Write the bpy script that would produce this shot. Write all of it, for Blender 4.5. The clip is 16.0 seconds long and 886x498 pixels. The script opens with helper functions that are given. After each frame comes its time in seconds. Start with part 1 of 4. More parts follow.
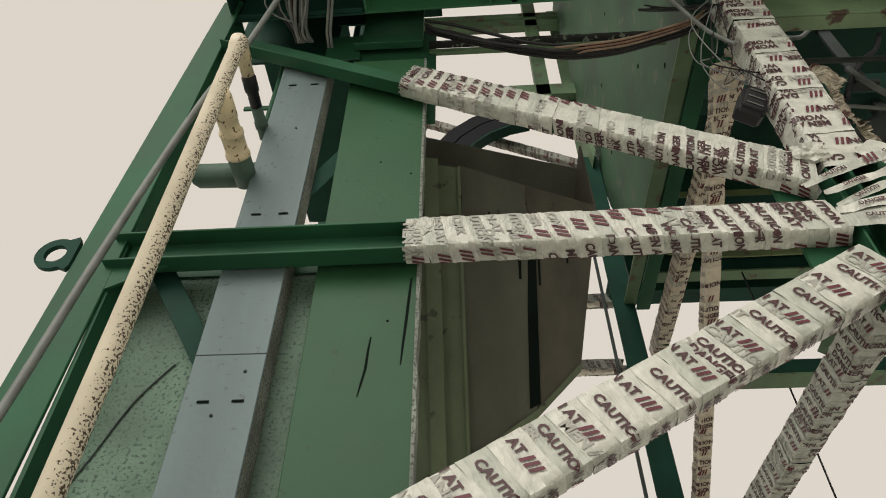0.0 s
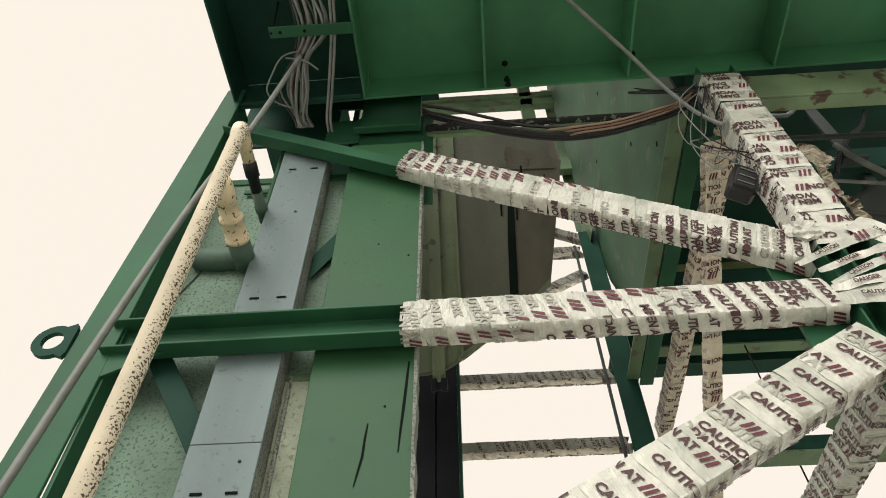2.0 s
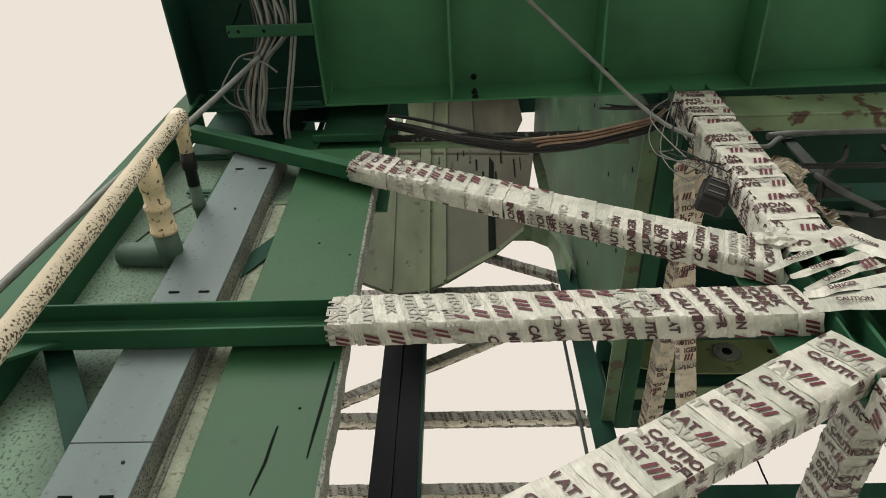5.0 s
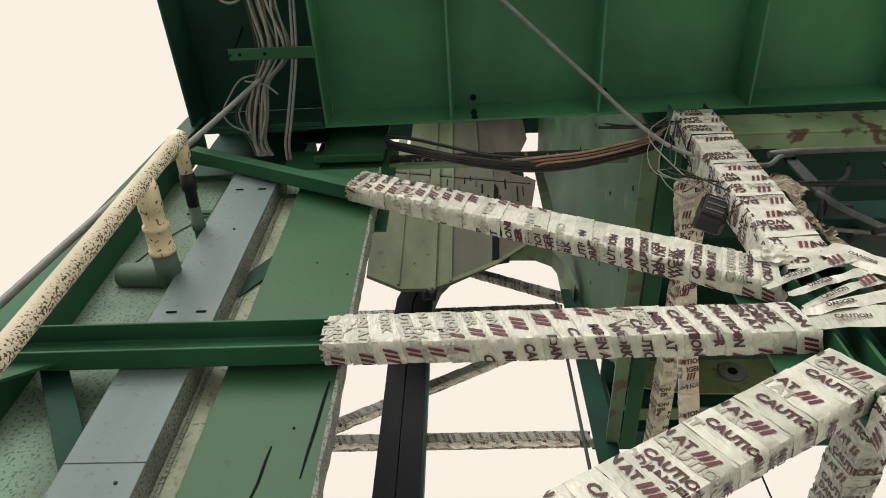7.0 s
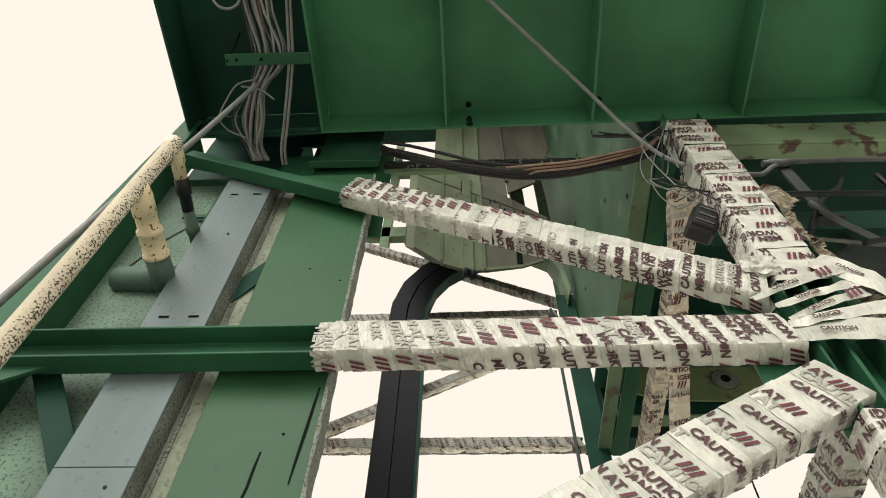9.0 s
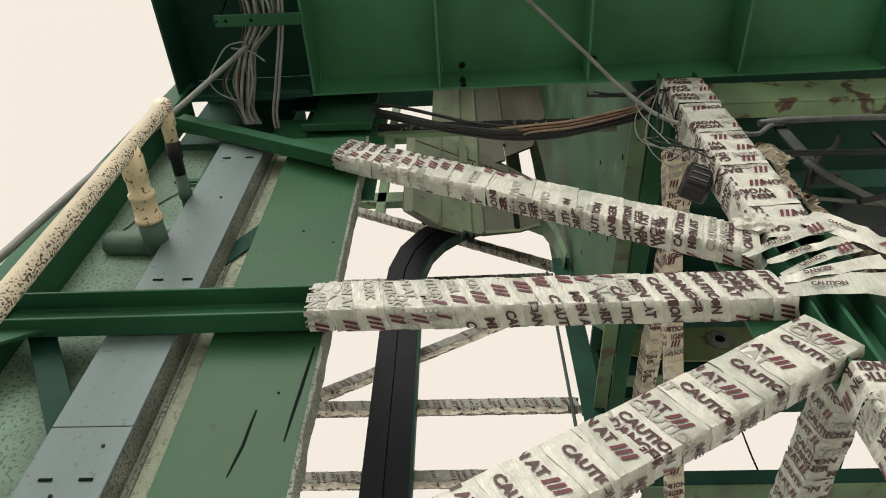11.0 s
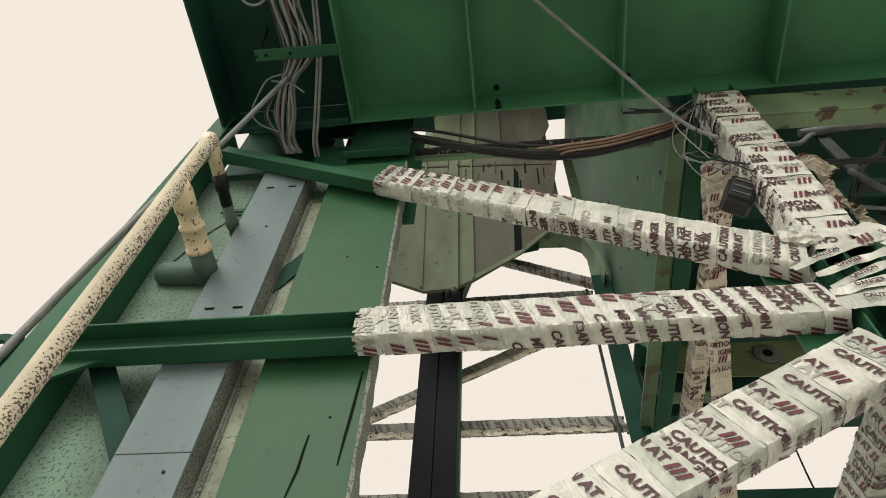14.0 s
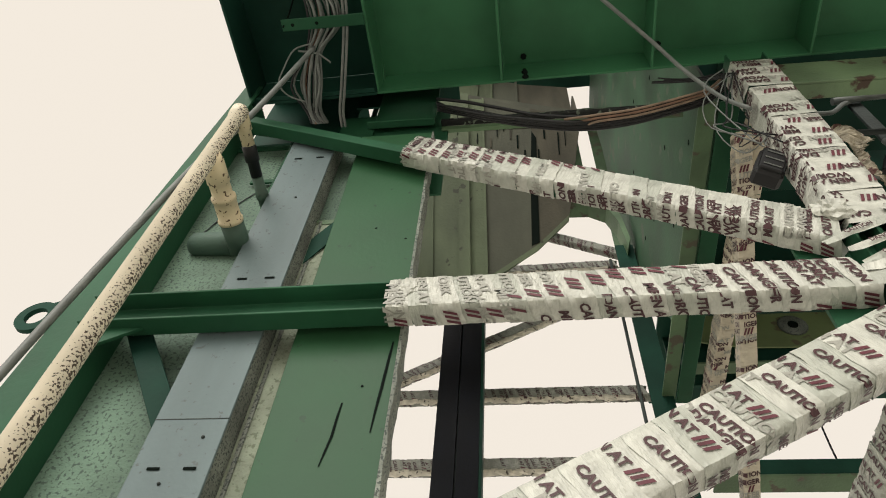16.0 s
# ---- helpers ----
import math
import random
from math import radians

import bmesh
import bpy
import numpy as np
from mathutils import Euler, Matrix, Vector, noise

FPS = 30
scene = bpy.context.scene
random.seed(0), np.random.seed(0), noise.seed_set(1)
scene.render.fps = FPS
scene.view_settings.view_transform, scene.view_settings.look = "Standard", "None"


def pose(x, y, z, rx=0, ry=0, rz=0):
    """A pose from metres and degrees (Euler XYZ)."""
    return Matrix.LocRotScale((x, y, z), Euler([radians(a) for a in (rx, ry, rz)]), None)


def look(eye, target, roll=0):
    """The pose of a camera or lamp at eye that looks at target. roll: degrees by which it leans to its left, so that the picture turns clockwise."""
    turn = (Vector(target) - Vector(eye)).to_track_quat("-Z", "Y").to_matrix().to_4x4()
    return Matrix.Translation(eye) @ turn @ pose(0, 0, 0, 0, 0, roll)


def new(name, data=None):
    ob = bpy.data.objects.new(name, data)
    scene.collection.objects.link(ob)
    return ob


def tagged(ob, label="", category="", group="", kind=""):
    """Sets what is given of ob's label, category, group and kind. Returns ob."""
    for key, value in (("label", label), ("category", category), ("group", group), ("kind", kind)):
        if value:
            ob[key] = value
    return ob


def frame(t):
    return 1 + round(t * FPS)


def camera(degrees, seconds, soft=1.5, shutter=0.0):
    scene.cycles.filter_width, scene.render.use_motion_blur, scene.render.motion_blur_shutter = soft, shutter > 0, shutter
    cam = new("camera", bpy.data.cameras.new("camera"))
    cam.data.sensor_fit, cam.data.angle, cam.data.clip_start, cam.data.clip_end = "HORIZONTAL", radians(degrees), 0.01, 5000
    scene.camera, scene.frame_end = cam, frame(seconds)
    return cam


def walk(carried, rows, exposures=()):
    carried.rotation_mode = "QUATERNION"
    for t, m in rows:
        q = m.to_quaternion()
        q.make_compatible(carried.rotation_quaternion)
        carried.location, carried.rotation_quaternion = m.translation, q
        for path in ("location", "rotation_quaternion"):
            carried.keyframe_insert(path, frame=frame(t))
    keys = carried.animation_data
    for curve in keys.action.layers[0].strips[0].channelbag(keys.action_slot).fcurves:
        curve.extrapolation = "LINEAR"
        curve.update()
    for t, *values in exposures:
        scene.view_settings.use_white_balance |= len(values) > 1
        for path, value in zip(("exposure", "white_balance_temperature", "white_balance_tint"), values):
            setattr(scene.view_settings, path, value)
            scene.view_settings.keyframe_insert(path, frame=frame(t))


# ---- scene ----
cam = camera(66.0, 16.0, soft=1.0)
METRES, EYE, TILT, LEAN, TURN = 0.65, 1.5, 44.5, 0.0, 3.0
ROWS = [
    (0.0, 0.0, 0.0, 0.0, 0.0, 0.0, -0.0),
    (0.5, -0.006, -0.0041, 0.0277, -0.67, 2.02, 0.81),
    (1.0, -0.0028, -0.0215, 0.0595, -0.17, 4.71, 2.02),
    (1.5, -0.0013, -0.0274, 0.0648, -0.15, 5.2, 1.27),
    (2.0, 0.021, -0.017, 0.05, 0.16, 6.0, 0.7),
    (2.5, 0.0481, 0.0333, 0.0112, -0.87, 6.11, -1.76),
    (3.0, 0.0254, 0.0763, -0.0173, -1.64, 7.27, -2.03),
    (5.5, 0.2992, 0.3249, -0.2019, -0.24, 11.06, -0.86),
    (6.0, 0.2971, 0.3246, -0.2021, -0.07, 11.62, -0.68),
    (6.5, 0.3148, 0.3134, -0.1967, -0.42, 12.63, -1.33),
    (7.0, 0.3198, 0.3069, -0.196, 0.07, 12.44, -1.03),
    (7.5, 0.3229, 0.308, -0.1968, 0.23, 12.74, -0.93),
    (8.0, 0.3293, 0.2931, -0.1878, 0.23, 12.91, -0.96),
    (8.5, 0.3396, 0.2781, -0.1769, -0.15, 12.94, -1.61),
    (11.0, 0.3744, 0.2839, -0.2069, -0.25, 9.9, -0.99),
    (11.5, 0.361, 0.2819, -0.2193, 1.2, 9.7, -0.53),
    (12.0, 0.3628, 0.2754, -0.2157, 1.96, 10.52, 1.64),
    (12.5, 0.367, 0.2591, -0.2073, 1.06, 11.3, 0.23),
    (13.0, 0.355, 0.2498, -0.2159, 2.78, 10.49, 0.15),
    (13.5, 0.3523, 0.2526, -0.2191, 3.21, 10.62, 0.52),
    (14.0, 0.3396, 0.2447, -0.2018, 2.95, 11.54, 0.13),
    (14.5, 0.3232, 0.2336, -0.1941, 4.54, 10.05, 0.09),
    (15.0, 0.32, 0.2545, -0.1829, 4.26, 10.58, 0.24),
    (15.5, 0.3097, 0.2226, -0.1802, 4.14, 9.99, 0.03),
    (16.0, 0.3018, 0.2122, -0.1858, 4.58, 8.82, -0.39),
]
walk(cam, [(t, pose(0, 0, EYE, TILT, LEAN, TURN) @ pose(METRES * x, METRES * y, METRES * z, 90 + pitch, roll, yaw)) for t, x, y, z, yaw, pitch, roll in ROWS],
     exposures=[(0.0, -0.36), (0.3, -0.14), (0.7, 0.10), (1.2, 0.16), (2.0, 0.08), (3.0, 0.08), (5.5, -0.16), (6.2, -0.10), (7.0, 0.04), (8.5, 0.15), (11.0, -0.02), (16.0, -0.04)])
# ---------------------------------------------------------------- light
world = bpy.data.worlds.new("overcast_sky")
scene.world = world
world.use_nodes = True
wn = world.node_tree
wn.nodes.clear()
sky = wn.nodes.new("ShaderNodeTexSky")
sky.sky_type, sky.sun_disc = "NISHITA", False
sky.sun_elevation, sky.sun_rotation = radians(40), radians(200)
sky.air_density, sky.dust_density = 1.0, 4.0
cloud = wn.nodes.new("ShaderNodeMix")
cloud.data_type = "RGBA"
cloud.inputs["Factor"].default_value = 0.93
cloud.inputs["B"].default_value = (7.9, 7.2, 6.25, 1)
back = wn.nodes.new("ShaderNodeBackground")
back.inputs["Strength"].default_value = 0.125
wout = wn.nodes.new("ShaderNodeOutputWorld")
wn.links.new(sky.outputs["Color"], cloud.inputs["A"])
wn.links.new(cloud.outputs["Result"], back.inputs["Color"])
wn.links.new(back.outputs["Background"], wout.inputs["Surface"])

sun = new("sun", bpy.data.lights.new("sun", "SUN"))
sun.data.energy, sun.data.angle, sun.data.color = 2.5, radians(40), (1.0, 0.96, 0.90)
sun.matrix_world = look((-3.5, -8, 8.5), (0, 1.5, 2.5))


# ---------------------------------------------------------------- materials
def mat(name, col, rough=0.5, metal=0.0, var=0.25, scale=6.0, bump=0.15, spots=None, grain=60.0, streak=False, ior=1.45, crease=0.0, spec=0.5, side=None):
    """Paint or metal with large stains, fine grain and, if asked, spots (colour, scale, share)."""
    m = bpy.data.materials.new(name)
    m.use_nodes = True
    nt = m.node_tree
    n, l = nt.nodes, nt.links
    b = n["Principled BSDF"]
    b.inputs["Roughness"].default_value, b.inputs["Metallic"].default_value, b.inputs["IOR"].default_value = rough, metal, ior
    b.inputs["Specular IOR Level"].default_value = spec
    tc = n.new("ShaderNodeTexCoord")
    mp = n.new("ShaderNodeMapping")
    mp.inputs["Scale"].default_value = (1, 1, 0.18) if streak else (1, 1, 1)
    l.new(tc.outputs["Object"], mp.inputs["Vector"])
    big, fine = n.new("ShaderNodeTexNoise"), n.new("ShaderNodeTexNoise")
    big.inputs["Scale"].default_value, big.inputs["Detail"].default_value = scale, 5
    fine.inputs["Scale"].default_value, fine.inputs["Detail"].default_value = grain, 3
    l.new(mp.outputs["Vector"], big.inputs["Vector"])
    l.new(tc.outputs["Object"], fine.inputs["Vector"])
    mix = n.new("ShaderNodeMix")
    mix.data_type = "RGBA"
    mix.inputs["A"].default_value = (*[c * (1 - var) for c in col], 1)
    mix.inputs["B"].default_value = (*[min(1, c * (1 + var)) for c in col], 1)
    ramp = n.new("ShaderNodeMapRange")
    ramp.inputs["From Min"].default_value, ramp.inputs["From Max"].default_value = 0.3, 0.7
    l.new(big.outputs["Fac"], ramp.inputs["Value"])
    l.new(ramp.outputs["Result"], mix.inputs["Factor"])
    out = mix.outputs["Result"]
    if spots:
        sc, ss, share = spots
        sp = n.new("ShaderNodeTexNoise")
        sp.inputs["Scale"].default_value, sp.inputs["Detail"].default_value = ss, 4
        l.new(tc.outputs["Object"], sp.inputs["Vector"])
        cut = n.new("ShaderNodeMapRange")
        cut.inputs["From Min"].default_value, cut.inputs["From Max"].default_value = 0.66 - 0.3 * share, 0.70 - 0.3 * share
        if side:
            sx, dx, ma, ad = n.new("ShaderNodeSeparateXYZ"), n.new("ShaderNodeMath"), n.new("ShaderNodeMath"), n.new("ShaderNodeMath")
            dx.operation, ma.operation, ad.operation = "SUBTRACT", "MULTIPLY", "ADD"
            dx.inputs[1].default_value, ma.inputs[1].default_value = side
            l.new(tc.outputs["Object"], sx.inputs["Vector"])
            l.new(sx.outputs["X"], dx.inputs[0])
            l.new(dx.outputs["Value"], ma.inputs[0])
            l.new(ma.outputs["Value"], ad.inputs[0])
            l.new(sp.outputs["Fac"], ad.inputs[1])
            l.new(ad.outputs["Value"], cut.inputs["Value"])
        else:
            l.new(sp.outputs["Fac"], cut.inputs["Value"])
        m2 = n.new("ShaderNodeMix")
        m2.data_type = "RGBA"
        m2.inputs["B"].default_value = (*sc, 1)
        l.new(cut.outputs["Result"], m2.inputs["Factor"])
        l.new(out, m2.inputs["A"])
        out = m2.outputs["Result"]
    l.new(out, b.inputs["Base Color"])
    rr = n.new("ShaderNodeMapRange")
    rr.inputs["To Min"].default_value, rr.inputs["To Max"].default_value = max(0.05, rough - 0.12), min(1, rough + 0.15)
    l.new(big.outputs["Fac"], rr.inputs["Value"])
    l.new(rr.outputs["Result"], b.inputs["Roughness"])
    if bump:
        bp = n.new("ShaderNodeBump")
        bp.inputs["Strength"].default_value, bp.inputs["Distance"].default_value = bump, 0.01
        l.new(fine.outputs["Fac"], bp.inputs["Height"])
        if crease:
            cm = n.new("ShaderNodeMapping")
            cm.inputs["Scale"].default_value = (75, 11, 11)
            cm.inputs["Rotation"].default_value = (0, 0.5, 0)
            cn = n.new("ShaderNodeTexNoise")
            cn.inputs["Scale"].default_value, cn.inputs["Detail"].default_value, cn.inputs["Distortion"].default_value = 1.0, 3, 0.9
            cb = n.new("ShaderNodeBump")
            cb.inputs["Strength"].default_value, cb.inputs["Distance"].default_value = crease, 0.012
            l.new(tc.outputs["Object"], cm.inputs["Vector"])
            l.new(cm.outputs["Vector"], cn.inputs["Vector"])
            l.new(cn.outputs["Fac"], cb.inputs["Height"])
            l.new(cb.outputs["Normal"], bp.inputs["Normal"])
        l.new(bp.outputs["Normal"], b.inputs["Normal"])
    return m


GREEN_PANEL = mat("sunned_green_panel_paint", (0.024, 0.082, 0.036), 0.42, var=0.22, scale=1.6, bump=0.06, spec=0.2, spots=((0.020, 0.055, 0.028), 26.0, 0.02))
GREEN = mat("green_gloss_paint", (0.020, 0.084, 0.042), 0.48, var=0.3, scale=2.5, bump=0.08, spec=0.22)
# GREEN made lighter: stands in for the stronger light on the deck's underside.
GREEN_DECK = mat("lit_green_deck_paint", (0.037, 0.142, 0.066), 0.5, var=0.28, scale=2.2, bump=0.08, spec=0.3)
GREEN_OLD = mat("weathered_green_paint", (0.085, 0.145, 0.075), 0.55, var=0.4, scale=3, bump=0.25, spots=((0.08, 0.075, 0.05), 9.0, 0.2))
GIRDER = mat("chalky_green_girder_paint", (0.034, 0.088, 0.046), 0.6, var=0.45, scale=2.2, bump=0.2, spots=((0.075, 0.105, 0.07), 4.5, 0.18))
OLIVE = mat("faded_olive_plate_paint", (0.14, 0.185, 0.075), 0.6, var=0.3, scale=3, bump=0.2, spots=((0.10, 0.09, 0.05), 8.0, 0.14))
# Dark green parts; also stands in for shade in the bay and mixer room.
GREEN_DARK = mat("dark_green_paint_and_shade", (0.010, 0.042, 0.029), 0.55, var=0.3, scale=3, bump=0.08, spec=0.12)
RUSTY = mat("rust_blotched_green_paint", (0.12, 0.185, 0.098), 0.6, var=0.4, scale=3, bump=0.3, spots=((0.05, 0.03, 0.018), 8.0, 0.30))
STEEL = mat("dull_grey_steel", (0.112, 0.155, 0.158), 0.5, metal=0.2, var=0.28, scale=4, bump=0.08, streak=True, spots=((0.08, 0.10, 0.10), 55.0, 0.03))
SPLASH = mat("cement_splashed_steel", (0.20, 0.22, 0.19), 0.85, var=0.35, scale=6, bump=0.8, spots=((0.07, 0.085, 0.075), 150.0, 0.40), grain=90)
SPLASH_G = mat("cement_speckled_green_plate", (0.115, 0.185, 0.135), 0.7, var=0.4, scale=4, bump=0.5, spots=((0.062, 0.10, 0.078), 95.0, 0.36), grain=110)
# Cement crust made paler to stand in for light in the narrow gap.
SPLASH_P = mat("brightened_cement_crust", (0.27, 0.31, 0.235), 0.9, var=0.3, scale=7, bump=0.7, spots=((0.17, 0.20, 0.14), 60.0, 0.3), grain=90)
SKIP = mat("cement_stained_skip_plate", (0.092, 0.116, 0.069), 0.75, var=0.35, scale=3.5, bump=0.35, spots=((0.045, 0.05, 0.035), 14.0, 0.06), streak=True)
# Skip plate turned from the light: streaked, with its shade in the colour.
SKIP_DK = mat("shaded_streaked_skip_plate", (0.064, 0.068, 0.050), 0.8, var=0.45, scale=3, bump=0.25, streak=True)
SKIP_BR = mat("brown_caked_mortar", (0.064, 0.060, 0.044), 0.9, var=0.4, scale=5, bump=0.3, streak=True)
PVC = mat("mud_spattered_cream_pvc", (0.74, 0.68, 0.54), 0.45, var=0.12, scale=5, bump=0.12, spots=((0.075, 0.055, 0.037), 150.0, 0.03), side=(-0.778, 5.5))
PVC_CLEAN = mat("cream_pvc", (0.68, 0.58, 0.38), 0.45, var=0.15, scale=8, bump=0.1, spots=((0.10, 0.06, 0.03), 70.0, 0.2))
PVC_GREY = mat("grey_green_painted_pipe", (0.055, 0.100, 0.075), 0.6, var=0.25, scale=9, bump=0.2)
BLACK = mat("black_greased_steel", (0.005, 0.006, 0.009), 0.6, var=0.4, scale=5, bump=0.2, ior=1.25)
RUBBER = mat("black_cable_sheath", (0.006, 0.0065, 0.0075), 0.5, var=0.4, scale=20, bump=0.1)
CABLE_G = mat("grey_cable_sheath", (0.15, 0.165, 0.155), 0.5, var=0.25, scale=12, bump=0.1)
CABLE_B = mat("brown_cable_sheath", (0.17, 0.10, 0.065), 0.55, var=0.25, scale=12, bump=0.1)
TAPE = mat("white_barrier_tape_film", (0.52, 0.53, 0.475), 0.36, var=0.24, scale=16, bump=0.55, grain=45, crease=0.5)
TAPE_B = mat("thin_greyed_tape_film", (0.43, 0.45, 0.395), 0.40, var=0.22, scale=14, bump=0.55, grain=40, crease=0.55)
TAPE_TAN = mat("sun_yellowed_tape_film", (0.53, 0.48, 0.375), 0.45, var=0.16, scale=14, bump=0.4, grain=45, crease=0.35)
PRINT = mat("maroon_tape_print", (0.06, 0.024, 0.028), 0.45, var=0.35, scale=30, bump=0)
PRINT_RED = mat("crimson_tape_print", (0.105, 0.022, 0.034), 0.45, var=0.3, scale=30, bump=0)
PRINT_PALE = mat("faded_print_under_film", (0.31, 0.31, 0.275), 0.45, var=0.2, scale=30, bump=0)
def film_mat(name, col, share):
    """Thin printed film that lets the sky shine through."""
    m = mat(name, col, 0.5, var=0.25, scale=20, bump=0.4, grain=50, spots=((0.10, 0.085, 0.07), 38.0, 0.16))
    n, l = m.node_tree.nodes, m.node_tree.links
    b, o = n["Principled BSDF"], n["Material Output"]
    tr, mx = n.new("ShaderNodeBsdfTranslucent"), n.new("ShaderNodeMixShader")
    l.new(b.inputs["Base Color"].links[0].from_socket, tr.inputs["Color"])
    mx.inputs["Fac"].default_value = share
    l.new(b.outputs["BSDF"], mx.inputs[1])
    l.new(tr.outputs["BSDF"], mx.inputs[2])
    l.new(mx.outputs["Shader"], o.inputs["Surface"])
    return m


FILM = film_mat("backlit_tape_film", (0.72, 0.68, 0.58), 0.6)
# Darker tape for the rear members: their shade is put into the colour.
TAPE_D = mat("shaded_tape_film", (0.27, 0.28, 0.24), 0.6, var=0.3, scale=18, bump=0.5, grain=40, crease=0.4)
CANVAS = mat("frayed_mortar_caked_wrap", (0.25, 0.225, 0.17), 0.9, var=0.45, scale=22, bump=0.9, spots=((0.10, 0.05, 0.045), 30.0, 0.16))
EARTH = mat("pale_dusty_ground", (0.55, 0.54, 0.50), 0.95, var=0.25, scale=0.6, bump=0.5)
DARK = mat("dusty_dark_machine_steel", (0.035, 0.045, 0.042), 0.65, var=0.4, scale=4, bump=0.3)
CABLE_T = mat("tan_dusty_cable_sheath", (0.21, 0.15, 0.105), 0.6, var=0.35, scale=14, bump=0.2)
GRIME = mat("grimy_blotched_bar", (0.008, 0.009, 0.009), 0.6, var=0.4, scale=8, bump=0.3, spots=((0.14, 0.17, 0.13), 30.0, 0.26))
MARKER = mat("black_scratch_mark", (0.006, 0.010, 0.008), 0.8, bump=0, spec=0.05)


# ---------------------------------------------------------------- building blocks
def part(name, bm, material, parent, label="", m=None):
    bmesh.ops.recalc_face_normals(bm, faces=bm.faces)
    data = bpy.data.meshes.new(name)
    bm.to_mesh(data)
    bm.free()
    data.materials.append(material)
    ob = new(name, data)
    if parent is not None:
        ob.parent = parent
    if m is not None:
        ob.matrix_basis = m
    if label:
        tagged(ob, label)
    return ob


def thing(name, label, category, m=None, group="", kind=""):
    e = new(name)
    e.empty_display_size = 0.1
    if m is not None:
        e.matrix_basis = m
    return tagged(e, label, category, group, kind)


def box_in(bm, x0, x1, y0, y1, z0, z1):
    v = [bm.verts.new((x, y, z)) for x in (x0, x1) for y in (y0, y1) for z in (z0, z1)]
    for f in ((0, 1, 3, 2), (4, 6, 7, 5), (0, 4, 5, 1), (2, 3, 7, 6), (0, 2, 6, 4), (1, 5, 7, 3)):
        bm.faces.new([v[i] for i in f])


def box(x0, x1, y0, y1, z0, z1, bevel=0.003):
    bm = bmesh.new()
    box_in(bm, x0, x1, y0, y1, z0, z1)
    bmesh.ops.recalc_face_normals(bm, faces=bm.faces)
    if bevel:
        bmesh.ops.bevel(bm, geom=bm.edges[:], offset=bevel, segments=1, affect="EDGES")
    return bm


def prism(profile, x0, x1, bevel=0.0):
    """A closed profile of (y, z) drawn out along x."""
    bm = bmesh.new()
    a = [bm.verts.new((x0, y, z)) for y, z in profile]
    b = [bm.verts.new((x1, y, z)) for y, z in profile]
    bm.faces.new(a)
    bm.faces.new(b[::-1])
    for i in range(len(a)):
        j = (i + 1) % len(a)
        bm.faces.new((a[i], b[i], b[j], a[j]))
    bmesh.ops.recalc_face_normals(bm, faces=bm.faces)
    if bevel:
        bmesh.ops.bevel(bm, geom=bm.edges[:], offset=bevel, segments=1, affect="EDGES")
    return bm


def channel(h, d, tw=0.006, tf=0.008):
    """Rolled channel, open towards the viewer: profile in (depth, height)."""
    return [(0, 0), (d, 0), (d, h), (0, h), (0, h - tf), (d - tw, h - tf), (d - tw, tf), (0, tf)]


def ledge(h, d, t=0.007):
    """Angle with its upright leg at the back and its flat leg at the bottom."""
    return [(0, 0), (d, 0), (d, h), (d - t, h), (d - t, t), (0, t)]


def angle(h, d, t=0.007):
    return [(0, 0), (d, 0), (d, t), (t, t), (t, h), (0, h)]


def tube(points, r, sides=10, closed_ends=True, smooth=3):
    """A round pipe or cable along a smoothed line of points."""
    pts = [Vector(p) for p in points]
    line = []
    for i in range(len(pts) - 1):
        p0, p1, p2, p3 = pts[max(i - 1, 0)], pts[i], pts[i + 1], pts[min(i + 2, len(pts) - 1)]
        for k in range(smooth):
            t = k / smooth
            line.append(0.5 * (2 * p1 + (p2 - p0) * t + (2 * p0 - 5 * p1 + 4 * p2 - p3) * t * t + (3 * p1 - p0 - 3 * p2 + p3) * t ** 3))
    line.append(pts[-1])
    bm = bmesh.new()
    rings = []
    ref = Vector((0.31, 0.2, 0.93))
    for i, p in enumerate(line):
        d = (line[min(i + 1, len(line) - 1)] - line[max(i - 1, 0)]).normalized()
        s = d.cross(ref)
        if s.length < 0.1:
            s = d.cross(Vector((1, 0, 0)))
        s.normalize()
        u = s.cross(d)
        rings.append([bm.verts.new(p + r * (math.cos(a) * s + math.sin(a) * u)) for a in [2 * math.pi * k / sides for k in range(sides)]])
    for a, b in zip(rings, rings[1:]):
        for k in range(sides):
            f = bm.faces.new((a[k], a[(k + 1) % sides], b[(k + 1) % sides], b[k]))
            f.smooth = True
    if closed_ends:
        bm.faces.new(rings[0])
        bm.faces.new(rings[-1][::-1])
    return bm


def lathe(p0, p1, profile, sides=20):
    """Rings of (distance along p0-p1, radius)."""
    p0, p1 = Vector(p0), Vector(p1)
    d = (p1 - p0).normalized()
    s = d.orthogonal().normalized()
    u = d.cross(s)
    bm = bmesh.new()
    rings = [[bm.verts.new(p0 + d * t + r * (math.cos(2 * math.pi * k / sides) * s + math.sin(2 * math.pi * k / sides) * u)) for k in range(sides)] for t, r in profile]
    for a, b in zip(rings, rings[1:]):
        for k in range(sides):
            f = bm.faces.new((a[k], a[(k + 1) % sides], b[(k + 1) % sides], b[k]))
            f.smooth = True
    bm.faces.new(rings[0])
    bm.faces.new(rings[-1][::-1])
    return bm


